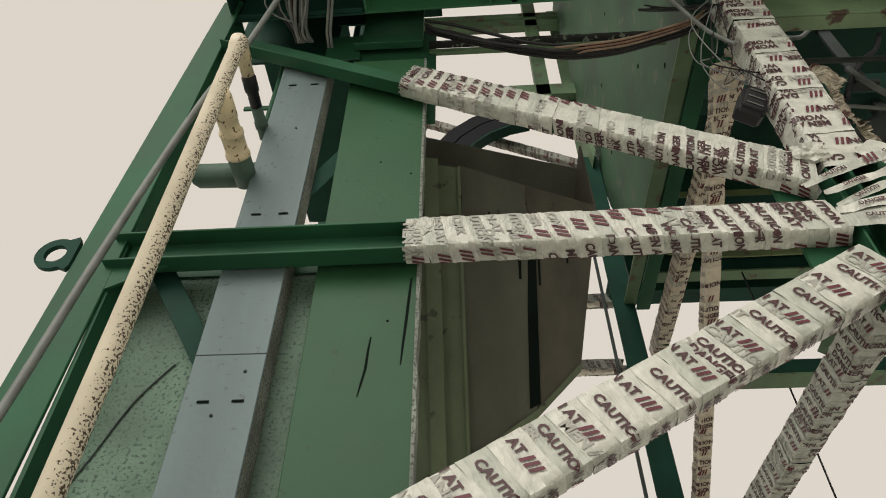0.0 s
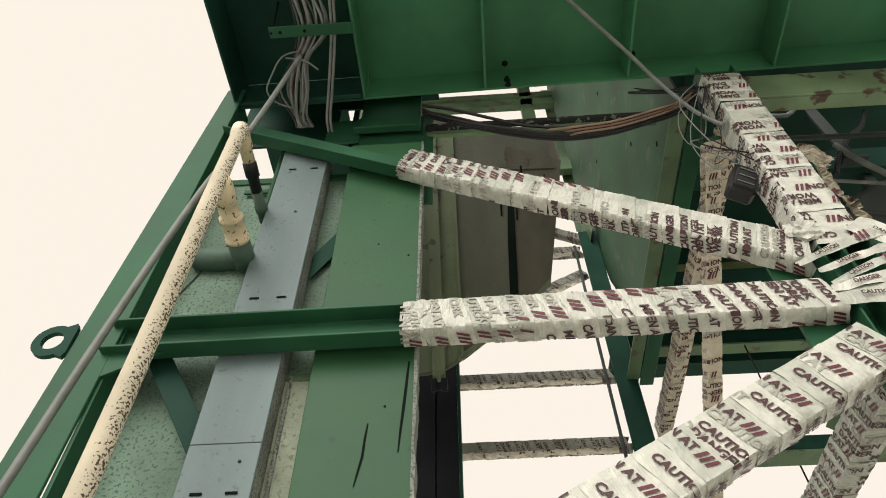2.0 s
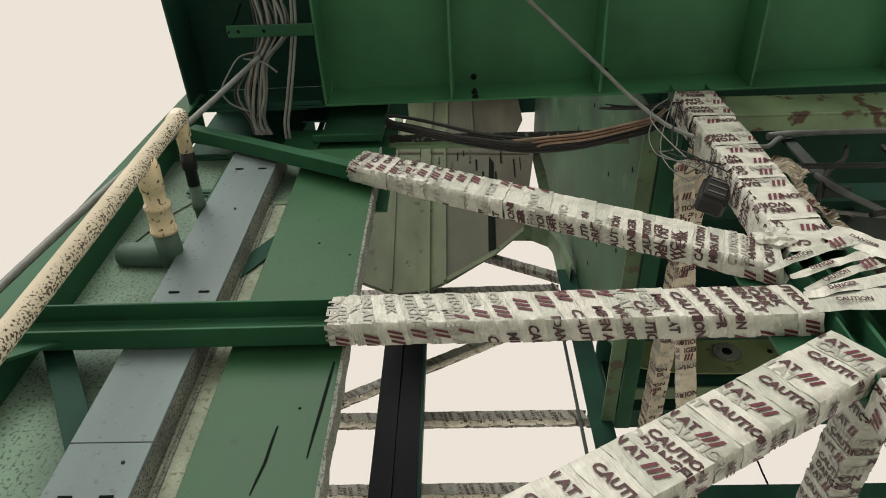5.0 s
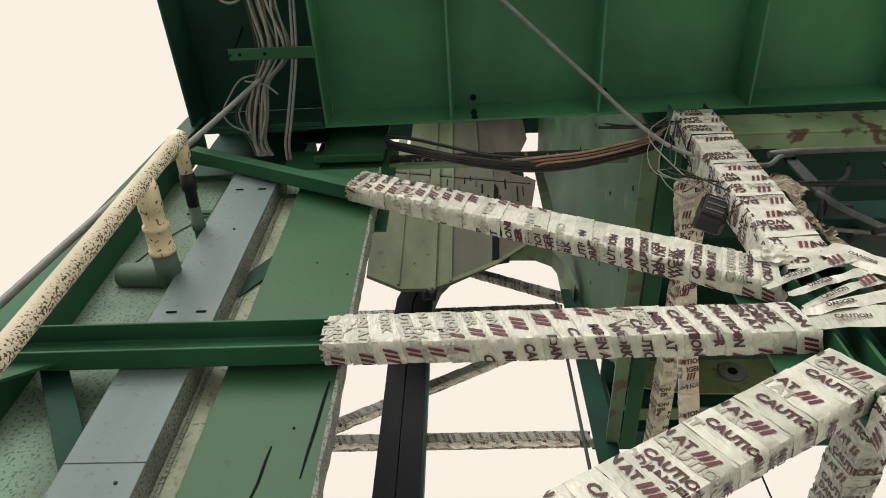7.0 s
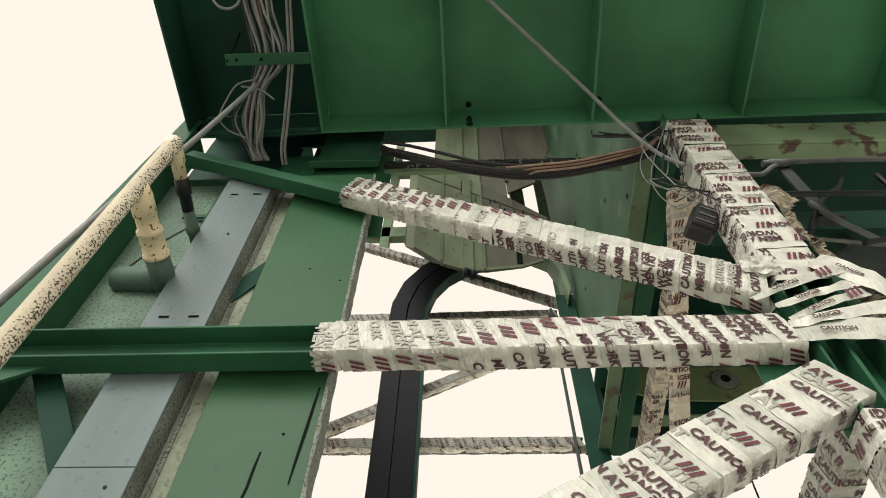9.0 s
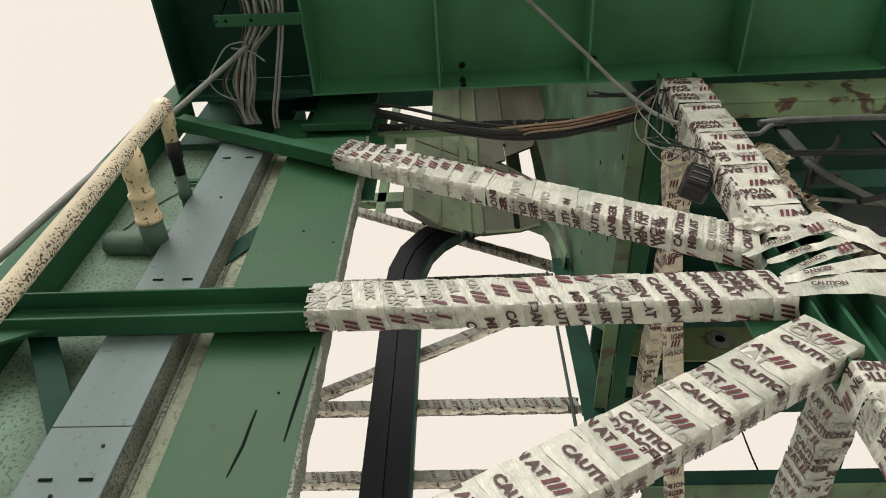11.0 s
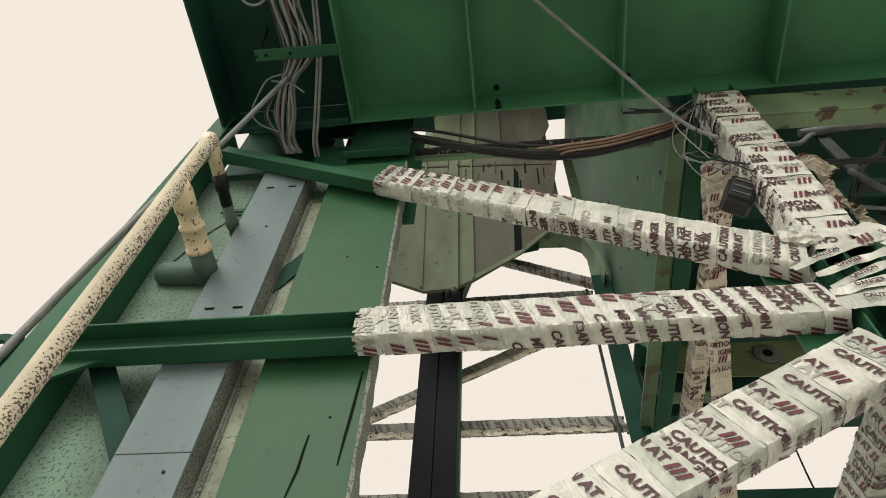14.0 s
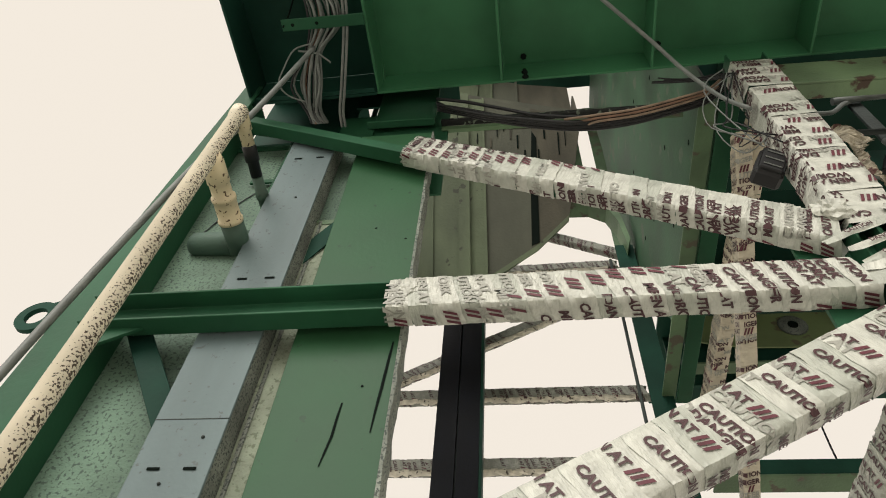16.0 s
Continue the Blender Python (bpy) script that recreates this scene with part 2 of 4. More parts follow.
def plate(poly, axis, at, t, bevel=0.0):
    """A flat plate of thickness t. poly in the two other axes, in xyz order."""
    bm = bmesh.new()

    def pt(p, o):
        return {"x": (at + o, p[0], p[1]), "y": (p[0], at + o, p[1]), "z": (p[0], p[1], at + o)}[axis]
    a = [bm.verts.new(pt(p, 0)) for p in poly]
    b = [bm.verts.new(pt(p, t)) for p in poly]
    bm.faces.new(a)
    bm.faces.new(b[::-1])
    for i in range(len(a)):
        j = (i + 1) % len(a)
        bm.faces.new((a[i], b[i], b[j], a[j]))
    bmesh.ops.recalc_face_normals(bm, faces=bm.faces)
    if bevel:
        bmesh.ops.bevel(bm, geom=bm.edges[:], offset=bevel, segments=1, affect="EDGES")
    return bm


def join(*bms):
    out = bmesh.new()
    for b in bms:
        tmp = bpy.data.meshes.new("tmp")
        b.to_mesh(tmp)
        b.free()
        out.from_mesh(tmp)
        bpy.data.meshes.remove(tmp)
    return out


def along(p0, p1, depth):
    """Frame of a member: x from p0 to p1, y into the depth, z across."""
    p0, x = Vector(p0), (Vector(p1) - Vector(p0)).normalized()
    y = Vector(depth)
    z = x.cross(y).normalized()
    y = z.cross(x)
    m = Matrix((x, y, z)).transposed().to_4x4()
    m.translation = p0
    return m, (Vector(p1) - p0).length


# ---------------------------------------------------------------- barrier tape
def word_mesh(text, size):
    c = bpy.data.curves.new("word", "FONT")
    c.body, c.size, c.align_x, c.align_y, c.resolution_u = text, size, "LEFT", "CENTER", 2
    c.offset = size * 0.04
    ob = new("word", c)
    bpy.context.view_layer.update()
    me = bpy.data.meshes.new_from_object(ob.evaluated_get(bpy.context.evaluated_depsgraph_get()))
    v = np.array([(p.co.x, p.co.y) for p in me.vertices])
    f = [tuple(p.vertices) for p in me.polygons]
    bpy.data.objects.remove(ob)
    bpy.data.curves.remove(c)
    bpy.data.meshes.remove(me)
    return v, f


WORDS = {w: word_mesh(w, 0.037) for w in ("CAUTION", "DANGER", "MEN AT", "WORK")}


def bars_mesh():
    v, f = [], []
    for i in range(3):
        x = i * 0.017
        k = len(v)
        v += [(x - 0.005, -0.018), (x + 0.005, -0.018), (x + 0.016, 0.018), (x + 0.006, 0.018)]
        f.append((k, k + 1, k + 2, k + 3))
    return np.array(v), f


BARS = bars_mesh()


def wrap_point(s, h, d, e):
    """The place at s metres round the section from the front's top edge: down the front, then along the underside; lifted by e."""
    if s < 0:
        return (-s, h + e)
    if s <= h:
        return (-e, h - s)
    if s <= h + d:
        return (s - h, -e)
    return (d + e, s - h - d)


def band_mesh(h, d, w, skew, e, rng):
    """One turn of tape round a section h by d."""
    bm = bmesh.new()
    stops = [(-d * 0.98), -d * 0.5, 0.0, h * 0.18, h * 0.4, h * 0.62, h * 0.82, h, h + d * 0.35, h + d * 0.7, h + d, h + d + h * 0.5, h + d + h * 0.95]
    grid = []
    for s in stops:
        row = []
        for k in range(5):
            u = (k / 4 - 0.5) * w
            lift = e + (rng.uniform(0, 0.0022) if 0 < k < 4 else rng.uniform(0, 0.0032))
            y, z = wrap_point(s, h, d, lift)
            row.append(bm.verts.new((u + skew * (s - h / 2) + rng.uniform(-1, 1) * 0.0025, y, z)))
        grid.append(row)
    for a, b in zip(grid, grid[1:]):
        for k in range(4):
            f = bm.faces.new((a[k], a[k + 1], b[k + 1], b[k]))
            f.smooth = rng.random() < 0.6
    return bm


def print_mesh(h, d, skew, e, items, scale, flip=False):
    """Words printed along the tape: items of (what, start round the section, offset across the tape)."""
    bm = bmesh.new()
    for what, s0, off in items:
        v, f = BARS if what == "bars" else WORDS[what]
        vs = []
        for px, py in v:
            s = s0 + px * scale
            u = off + py * scale
            if flip:
                s, u = h + d - s, -u
            vs.append((s, u))
        made = []
        for s, u in vs:
            s = min(max(s, 0.001), h + d - 0.001)
            y, z = wrap_point(s, h, d, e)
            made.append(bm.verts.new((u + skew * (s - h / 2), y, z)))
        for face in f:
            ss = [vs[i][0] for i in face]
            if max(ss) <= 0.002 or min(ss) >= h + d - 0.002:
                continue
            if min(ss) < h < max(ss) and max(ss) - h > 0.004 and h - min(ss) > 0.004:
                continue
            try:
                bm.faces.new([made[i] for i in face])
            except ValueError:
                pass
    bmesh.ops.delete(bm, geom=[v for v in bm.verts if not v.link_faces], context="VERTS")
    return bm


CYCLE = ("MEN AT", "CAUTION", "DANGER", "CAUTION", "MEN AT", "WORK", "CAUTION")


def tape_wrap(parent, h, d, x0, x1, pitch=0.058, width=0.072, skew=0.35, seed=1, film=None, scale=1.0, prints=True, phase=0.0, drift=0.02, alt=0.0, second=0.0, gap=0.085, jit=0.014, ghost=0.55, pre_faint=False, flip=False):
    """Turns of barrier tape along a member from x0 to x1; the print runs on from turn to turn."""
    rng = random.Random(seed)
    n = max(1, int((x1 - x0) / pitch))
    films = [film] if film else [TAPE, TAPE, TAPE_B]
    for i in range(n + 1):
        x = x0 + (x1 - x0) * i / n
        e = 0.003 + 0.0016 * (i % 3)
        sk = 0.0 if i == 0 else skew * min(1.0, i / 3) + rng.uniform(-0.07, 0.07)
        b = part("tape_turn", band_mesh(h, d, width + rng.uniform(-0.008, 0.006), sk, e, rng), rng.choice(films), parent, m=Matrix.Translation((x, 0, 0)))
        if not prints:
            continue
        ph = phase + drift * i + (alt if i % 2 else 0.0) + rng.uniform(-jit, jit)
        word = CYCLE[i % len(CYCLE)] if not alt else ("MEN AT" if i % 2 else "CAUTION")
        off = rng.uniform(-0.004, 0.008)
        second_at = (("DANGER" if word == "CAUTION" else "WORK"), ph + gap + 0.005, off - 0.034)
        if ghost and rng.random() < ghost:
            g = print_mesh(h, d, sk, e + 0.0036, [(rng.choice(("DANGER", "MEN AT", "CAUTION")), (ph + gap + rng.uniform(-0.24, -0.1)) * scale, off - 0.03)], scale * 1.15)
            if len(g.faces):
                part("ghost_print", g, PRINT_PALE, b)
            else:
                g.free()
        items = [("bars", ph, off), (word, ph + gap, off), (CYCLE[(i + 3) % 7] if not alt else "MEN AT", ph - 0.165, off), ("bars", ph + gap + 0.19, off)]
        if alt and i % 2:
            items = [("bars", ph, off), ("MEN AT", ph - 0.145, off), ("MEN AT", ph + 0.09, off)]
        if flip:
            items = [("bars", ph, off), (word, ph + 0.065, off), (CYCLE[(i + 3) % 7], ph - 0.28, off), ("bars", ph - 0.345, off)]
            second_at = ("WORK" if second_at[0] == "DANGER" else "DANGER", ph - 0.275, off - 0.034)
        if rng.random() < second:
            items.append(second_at)
        faint = rng.random() < 0.1
        for w, s, o in items:
            bm = print_mesh(h, d, sk, e + 0.0042, [(w, s * scale, o)], scale, flip)
            if not len(bm.faces) or (faint and w == "bars"):
                bm.free()
                continue
            part("stripe_mark" if w == "bars" else "print", bm, PRINT_RED if w == "bars" else (PRINT_PALE if faint or (pre_faint and s < ph) else PRINT), b)


def member(name, label, p0, p1, depth, h, d, profile, material, taped=None, category="steel brace", **kw):
    """A steel member with its front lower edge from p0 to p1; taped: the stretch that is wrapped."""
    m, length = along(p0, p1, depth)
    e = thing(name, label, category, m)
    part("steel_section", prism(profile, 0, length, 0.0015), material, e)
    if taped:
        tape_wrap(e, h, d, taped[0], min(taped[1], length), **kw)
    return e


# ---------------------------------------------------------------- ground
bm = bmesh.new()
bmesh.ops.create_grid(bm, x_segments=40, y_segments=40, size=400)
for v in bm.verts:
    v.co.z = -0.02 + 0.03 * noise.noise(v.co * 0.05) if v.co.length > 30 else 0.0
tagged(part("ground", bm, EARTH, None), "pale dusty earth of the building yard", "ground", kind="structure")

# ---------------------------------------------------------------- front frame
beam = member("tie_beam", "green steel channel wrapped in printed barrier tape", (-1.09, 1.41, 2.893), (1.05, 1.41, 2.908), (0, 1, 0), 0.118, 0.065,
              channel(0.118, 0.065), GREEN, (0.938, 2.14), seed=3, skew=0.3, phase=0.160, drift=-0.0152, pre_faint=True, second=0.12, ghost=0.3)
brace1 = member("diagonal_brace", "green steel diagonal wrapped in printed barrier tape", (-1.04, 1.41, 4.205), (1.06, 1.41, 3.117), (0, 1, 0), 0.126, 0.058,
                ledge(0.126, 0.058), GREEN, (0.93, 2.345), seed=8, skew=0.2, pitch=0.05, width=0.060, scale=0.9, phase=0.05, drift=0.0105, second=0.35, jit=0.008, flip=True)
brace2 = member("diagonal_brace", "steel diagonal fully wrapped in printed barrier tape", (-1.0, 1.41, 1.528), (1.13, 1.41, 2.70), (0, 1, 0), 0.146, 0.065,
                channel(0.146, 0.065), GREEN, (0.9, 2.43), seed=5, skew=0.12, pitch=0.078, width=0.09, phase=-0.062, drift=0.0, alt=0.142, second=0.25, scale=0.94, jit=0.008, ghost=0.7)
column_r = member("front_column", "steel column wrapped in printed barrier tape", (1.125, 1.41, 4.50), (1.125, 1.41, 0.0), (0, 1, 0), 0.165, 0.105,
                  channel(0.165, 0.105), GREEN, None, category="steel column")
tape_wrap(column_r, 0.165, 0.105, 0.14, 1.27, seed=11, skew=0.05, pitch=0.082, width=0.095, phase=0.03, drift=0.0, second=0.85, jit=0.06)
tape_wrap(column_r, 0.165, 0.105, 1.87, 2.9, seed=12, skew=0.05, pitch=0.082, width=0.095, phase=-0.06, drift=0.0, alt=0.15, second=0.8, jit=0.05)

# left column: angle post with its lifting lug
column_l = thing("front_column", "green painted steel angle column at the tower corner", "steel column", pose(0, 0, 0))
part("flange", plate([(-1.335, 0.0), (-1.115, 0.0), (-1.028, 4.62), (-1.118, 4.62)], "y", 1.44, 0.012, 0.002), GREEN, column_l)
part("side_flange", prism([(1.452, 0.0), (1.60, 0.0), (1.60, 4.6), (1.452, 4.6)], -1.066, -1.054), GREEN, column_l)
part("gusset", plate([(-1.075, 2.80), (-0.90, 2.893), (-1.075, 2.893)], "y", 1.441, 0.01), GREEN, column_l)
part("gusset", plate([(-1.045, 4.22), (-0.80, 4.12), (-0.80, 4.20), (-1.045, 4.32)], "y", 1.478, 0.01), GREEN, column_l)
# lug: eye plate with a round hole
ring = bmesh.new()
cx, cz, n = -1.262, 2.952, 28
lo, hi = [], []
for k in range(n):
    a = 2 * math.pi * k / n
    lo.append((cx + 0.034 * math.cos(a), cz + 0.034 * math.sin(a)))
    r = 0.062 if abs(a - 0) > 0.9 and abs(a - 2 * math.pi) > 0.9 else 0.062 / max(0.72, abs(math.cos(a)))
    hi.append((cx + r * math.cos(a), cz + r * math.sin(a)))
rows = [[ring.verts.new((x, y, z)) for x, z in q] for q, y in ((lo, 1.432), (hi, 1.432), (hi, 1.448), (lo, 1.448))]
for a, b in zip(rows, rows[1:] + rows[:1]):
    for k in range(n):
        ring.faces.new((a[k], a[(k + 1) % n], b[(k + 1) % n], b[k]))
part("lifting_lug", ring, GREEN_DARK, column_l, "green eye plate with a round hole")

# green cover panel and the grey guide strip beside it
panel = thing("cover_panel", "tall smooth green painted steel cover panel", "panel")
part("sheet", box(-0.462, -0.155, 1.50, 1.512, 0.2, 4.12, 0.002), GREEN_PANEL, panel)
bm = bmesh.new()
rng = random.Random(31)
prev = None
for i in range(150):
    z = 0.2 + 3.92 * i / 149
    w = 0.004 + 0.007 * abs(noise.noise(Vector((0, 0, z * 9)))) + rng.uniform(0, 0.004)
    row = [bm.verts.new(p) for p in ((-0.157, 1.4975, z), (-0.155 + w, 1.498, z), (-0.155 + w, 1.565, z), (-0.162, 1.565, z), (-0.162, 1.513, z), (-0.157, 1.513, z))]
    if prev:
        for k in range(6):
            bm.faces.new((prev[k], prev[(k + 1) % 6], row[(k + 1) % 6], row[k]))
    else:
        bm.faces.new(row)
    prev = row
bm.faces.new(prev[::-1])
part("edge_return", bm, SPLASH, panel, "cement-crusted ragged folded edge")


def mark(points, w):
    bm = bmesh.new()
    prev = None
    for i, (x, z) in enumerate(points):
        ww = w * (0.25 + 0.75 * math.sin(math.pi * (i + 0.3) / len(points)))
        a, b = bm.verts.new((x - ww, 1.4985, z)), bm.verts.new((x + ww, 1.4985, z))
        if prev:
            bm.faces.new((prev[0], a, b, prev[1]))
        prev = (a, b)
    return bm


part("scratch", mark([(-0.300, 2.455), (-0.294, 2.49), (-0.285, 2.54), (-0.282, 2.60), (-0.278, 2.645)], 0.0035), MARKER, panel)
part("scratch", mark([(-0.192, 2.55), (-0.188, 2.62), (-0.182, 2.70), (-0.176, 2.80), (-0.172, 2.86)], 0.0042), MARKER, panel)
for x, z in ((-0.235, 2.70), (-0.19, 3.35), (-0.30, 3.42), (-0.21, 3.05)):
    part("pit", lathe((x, 1.499, z), (x, 1.496, z), [(0, 0.004), (0.0015, 0.003)], 8), MARKER, panel)

guide = thing("guide_strip", "dull grey folded steel guide strip running upright", "steel channel")
part("web", box(-0.748, -0.552, 1.480, 1.488, 0.2, 4.10, 0.002), STEEL, guide)
part("joint", box(-0.748, -0.552, 1.4785, 1.4797, 2.586, 2.588, 0), DARK, guide)
part("side", box(-0.560, -0.552, 1.488, 1.565, 0.2, 4.10, 0.002), SPLASH, guide, "cement-crusted side flange")
part("side", box(-0.748, -0.740, 1.488, 1.565, 0.2, 4.10, 0.002), STEEL, guide)
part("notch_plate", plate([(-0.545, 3.30), (-0.475, 3.42), (-0.475, 3.56), (-0.545, 3.44)], "y", 1.546, 0.004), GREEN_DARK, guide, "dark green bracket in the gap")
for z in (2.44, 3.145, 3.92):
    for x in (-0.69, -0.60):
        bm = box(x - 0.016, x + 0.016, 1.4765, 1.4785, z - 0.004, z + 0.004, 0.001)
        part("slot", bm, MARKER, guide)
for x, z in ((-0.60, 2.53), (-0.63, 3.62), (-0.66, 2.40)):
    part("rivet", lathe((x, 1.481, z), (x, 1.474, z), [(0, 0.005), (0.005, 0.004), (0.007, 0.002)], 8), DARK, guide)

# short strut behind the tie beam
strut = thing("knee_strut", "dark green short steel knee strut", "steel brace", along((-0.99, 1.50, 2.93), (-0.66, 1.50, 2.42), (0, 1, 0))[0])
part("bar", prism(angle(0.07, 0.05), 0, 0.6, 0.001), GREEN_DARK, strut)

# ---------------------------------------------------------------- overhead platform
deck = thing("overhead_platform", "green painted steel platform seen from below, stiffened with ribs", "platform", pose(1.487, 1.432, 0, 0, 0, -0.9) @ pose(-1.487, -1.432, 0))
part("deck_plate", box(-0.43, 3.2, 0.55, 1.44, 4.68, 4.692, 0.002), GREEN_DECK, deck)
part("edge_web", box(-0.44, 3.2, 1.430, 1.440, 4.492, 4.68, 0.001), GREEN_DECK, deck)
# Unseen strip added above the edge to stop sky light leaking in.
part("unseen_edge_block", box(-1.06, 3.2, 1.441, 1.451, 4.70, 5.1, 0.001), GREEN_DARK, deck)
# The recessed bay's shade is put into its darker green.
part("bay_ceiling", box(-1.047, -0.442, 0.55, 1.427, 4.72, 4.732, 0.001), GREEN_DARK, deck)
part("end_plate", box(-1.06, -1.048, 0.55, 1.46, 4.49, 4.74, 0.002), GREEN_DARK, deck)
for x in (-0.433, 0.144, 0.814, 1.487, 2.15, 2.8):
    part("rib", box(x - 0.006, x + 0.006, 0.55, 1.429, 4.494, 4.679, 0.002), GREEN_DECK, deck)
    part("rib_weld", plate([(1.365, 4.679), (1.429, 4.60), (1.429, 4.679)], "x", x + 0.007, 0.006), GREEN_DECK, deck)
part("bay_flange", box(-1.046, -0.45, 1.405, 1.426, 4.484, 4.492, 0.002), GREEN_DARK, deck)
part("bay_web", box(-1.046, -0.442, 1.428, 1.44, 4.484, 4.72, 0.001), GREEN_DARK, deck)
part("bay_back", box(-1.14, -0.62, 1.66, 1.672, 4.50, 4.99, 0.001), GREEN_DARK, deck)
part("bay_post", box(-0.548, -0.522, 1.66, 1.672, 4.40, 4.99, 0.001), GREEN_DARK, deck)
# Covers added to keep sky glare off the plates behind the edge.
part("added_sky_cover", box(-1.14, -0.10, 1.452, 1.73, 5.0, 5.012, 0.001), GREEN_DARK, deck)
part("added_sky_cover", box(-1.14, -0.62, 1.74, 3.2, 5.0, 5.012, 0.001), GREEN_DARK, deck)
for x, y, z in ((0.25, 1.395, 4.679), (0.25, 1.43, 4.56), (0.252, 1.43, 4.505), (0.87, 1.395, 4.679)):
    dy, dz = (0.0, -0.02) if z > 4.6 else (-0.02, 0.0)
    part("bolt", lathe((x, y, z), (x, y + dy, z + dz), [(0, 0.015), (0.009, 0.015), (0.011, 0.009), (0.02, 0.009)], 6), MARKER, deck)
fascia = thing("lower_fascia", "green steel edge strip hung under the platform", "steel channel")
part("plate", box(-0.47, -0.178, 1.60, 1.612, 4.43, 4.985, 0.002), GREEN, fascia)
part("lip", box(-0.50, -0.178, 1.575, 1.612, 4.415, 4.428, 0.002), GREEN, fascia)
part("back_plate", box(-0.50, -0.118, 1.64, 1.65, 3.85, 4.62, 0.001), GREEN, fascia)
part("sill_plate", box(-0.64, -0.475, 1.62, 1.63, 4.36, 4.57, 0.001), GREEN, fascia)
part("head_plate", box(-0.62, -0.475, 1.66, 1.67, 4.77, 4.99, 0.001), GREEN_DARK, fascia)
edge = thing("rusty_edge_beam", "rust blotched green edge beam under the platform", "steel beam")
part("web", box(1.30, 3.2, 1.47, 1.482, 4.29, 4.494, 0.003), RUSTY, edge)
part("flange", box(1.30, 3.2, 1.482, 1.55, 4.29, 4.30, 0.002), RUSTY, edge)

# cable clamp and bundle
clamp = thing("cable_clamp", "drilled green flat bar holding a cable bundle", "clamp")
part("bar", box(-0.815, -0.442, 1.088, 1.140, 4.484, 4.491, 0.002), GREEN, clamp)
for x in (-0.765, -0.655):
    part("hole", lathe((x, 1.114, 4.4835), (x, 1.114, 4.4825), [(0, 0.008), (0.001, 0.008)], 10), MARKER, clamp)
part("hanger", tube([(-0.805, 1.06, 4.72), (-0.807, 1.10, 4.60), (-0.805, 1.115, 4.47)], 0.004, 6), MARKER, clamp)
rng = random.Random(4)
for i in range(15):
    u = i / 14
    r = 0.0045 + 0.0035 * rng.random()
    lay = 0.016 * (i % 3)
    j = [rng.uniform(-0.012, 0.012) for _ in range(7)]
    bulge = 0.05 * max(0.0, 1 - u * 2.2) + rng.uniform(0, 0.012)
    pts = [(-0.76 + 0.20 * u + j[0] * 3, 0.6, 4.66), (-0.69 + 0.13 * u + j[1] * 3 - 0.03, 0.87, 4.575 + lay), (-0.69 + 0.14 * u + j[2] * 0.5, 1.11, 4.502 + lay), (-0.735 + 0.07 * u + j[3] * 0.6, 1.25, 4.485 + lay),
           (-0.765 + 0.085 * u - bulge + j[4], 1.38, 4.445 + lay), (-0.782 + 0.075 * u + j[5], 1.50, 4.415 + lay), (-0.79 + 0.08 * u, 1.60, 4.50)]
    m_ = CABLE_B if i == 4 else (RUBBER if i % 5 == 0 else CABLE_G)
    tagged(part("hanging_cable", tube(pts, r, 6, smooth=4), m_, None), "sheathed cable of a bundle hung under the platform", "cable", group="cable bundle")
loop = [(-0.78 + 0.06 * math.cos(a), 0.86 + 0.05 * math.sin(a), 4.56 - 0.02 * math.sin(a)) for a in [k * 0.7 for k in range(18)]]
tagged(part("hanging_cable", tube(loop, 0.006, 6, smooth=3), CABLE_G, None), "grey cable coiled in loops under the platform", "cable", group="cable bundle")
tagged(part("hanging_cable", tube([(-0.70, 1.20, 4.47), (-0.77, 1.21, 4.44), (-0.82, 1.27, 4.40), (-0.85, 1.33, 4.36), (-0.82, 1.39, 4.36), (-0.75, 1.43, 4.37)], 0.004, 6, smooth=4), CABLE_G, None), "thin loose grey cable end", "cable", group="cable bundle")
tagged(part("cable_tie", tube([(-0.76, 1.225, 4.462), (-0.70, 1.235, 4.46), (-0.665, 1.25, 4.462), (-0.62, 1.285, 4.45)], 0.0045, 6), CABLE_G, None), "pale plastic cable tie", "cable tie")
for dx in (0.0, 0.016):
    tagged(part("hanging_cable", tube([(-0.50 + dx, 0.5, 4.62), (-0.53 + dx, 1.02, 4.52), (-0.545 + dx, 1.16, 4.50), (-0.59 + dx, 1.40, 4.43), (-0.61 + dx, 1.50, 4.395), (-0.615 + dx, 1.58, 4.40)], 0.007, 6), CABLE_G, None), "straight grey cable beside a cable bundle", "cable", group="cable bundle")
tagged(part("flexible_conduit", tube([(-0.69, 1.22, 4.47), (-0.73, 1.218, 4.15), (-0.768, 1.214, 3.85), (-0.80, 1.205, 3.6), (-0.835, 1.195, 3.42), (-0.875, 1.19, 3.12), (-0.918, 1.19, 2.78), (-0.955, 1.19, 2.44), (-1.02, 1.19, 1.7), (-1.08, 1.19, 0.0)], 0.011, 8, smooth=5), CABLE_G, None), "grey flexible conduit sloping down beside the standpipe", "cable")
tagged(part("sloping_conduit", tube([(0.22, 0.785, 4.485), (0.319, 0.876, 4.482), (0.60, 1.132, 4.48), (0.80, 1.312, 4.465), (0.915, 1.395, 4.32), (1.012, 1.425, 4.11), (1.075, 1.405, 3.95)], 0.009, 8, smooth=4), CABLE_G, None), "grey conduit running down to the column head", "cable")

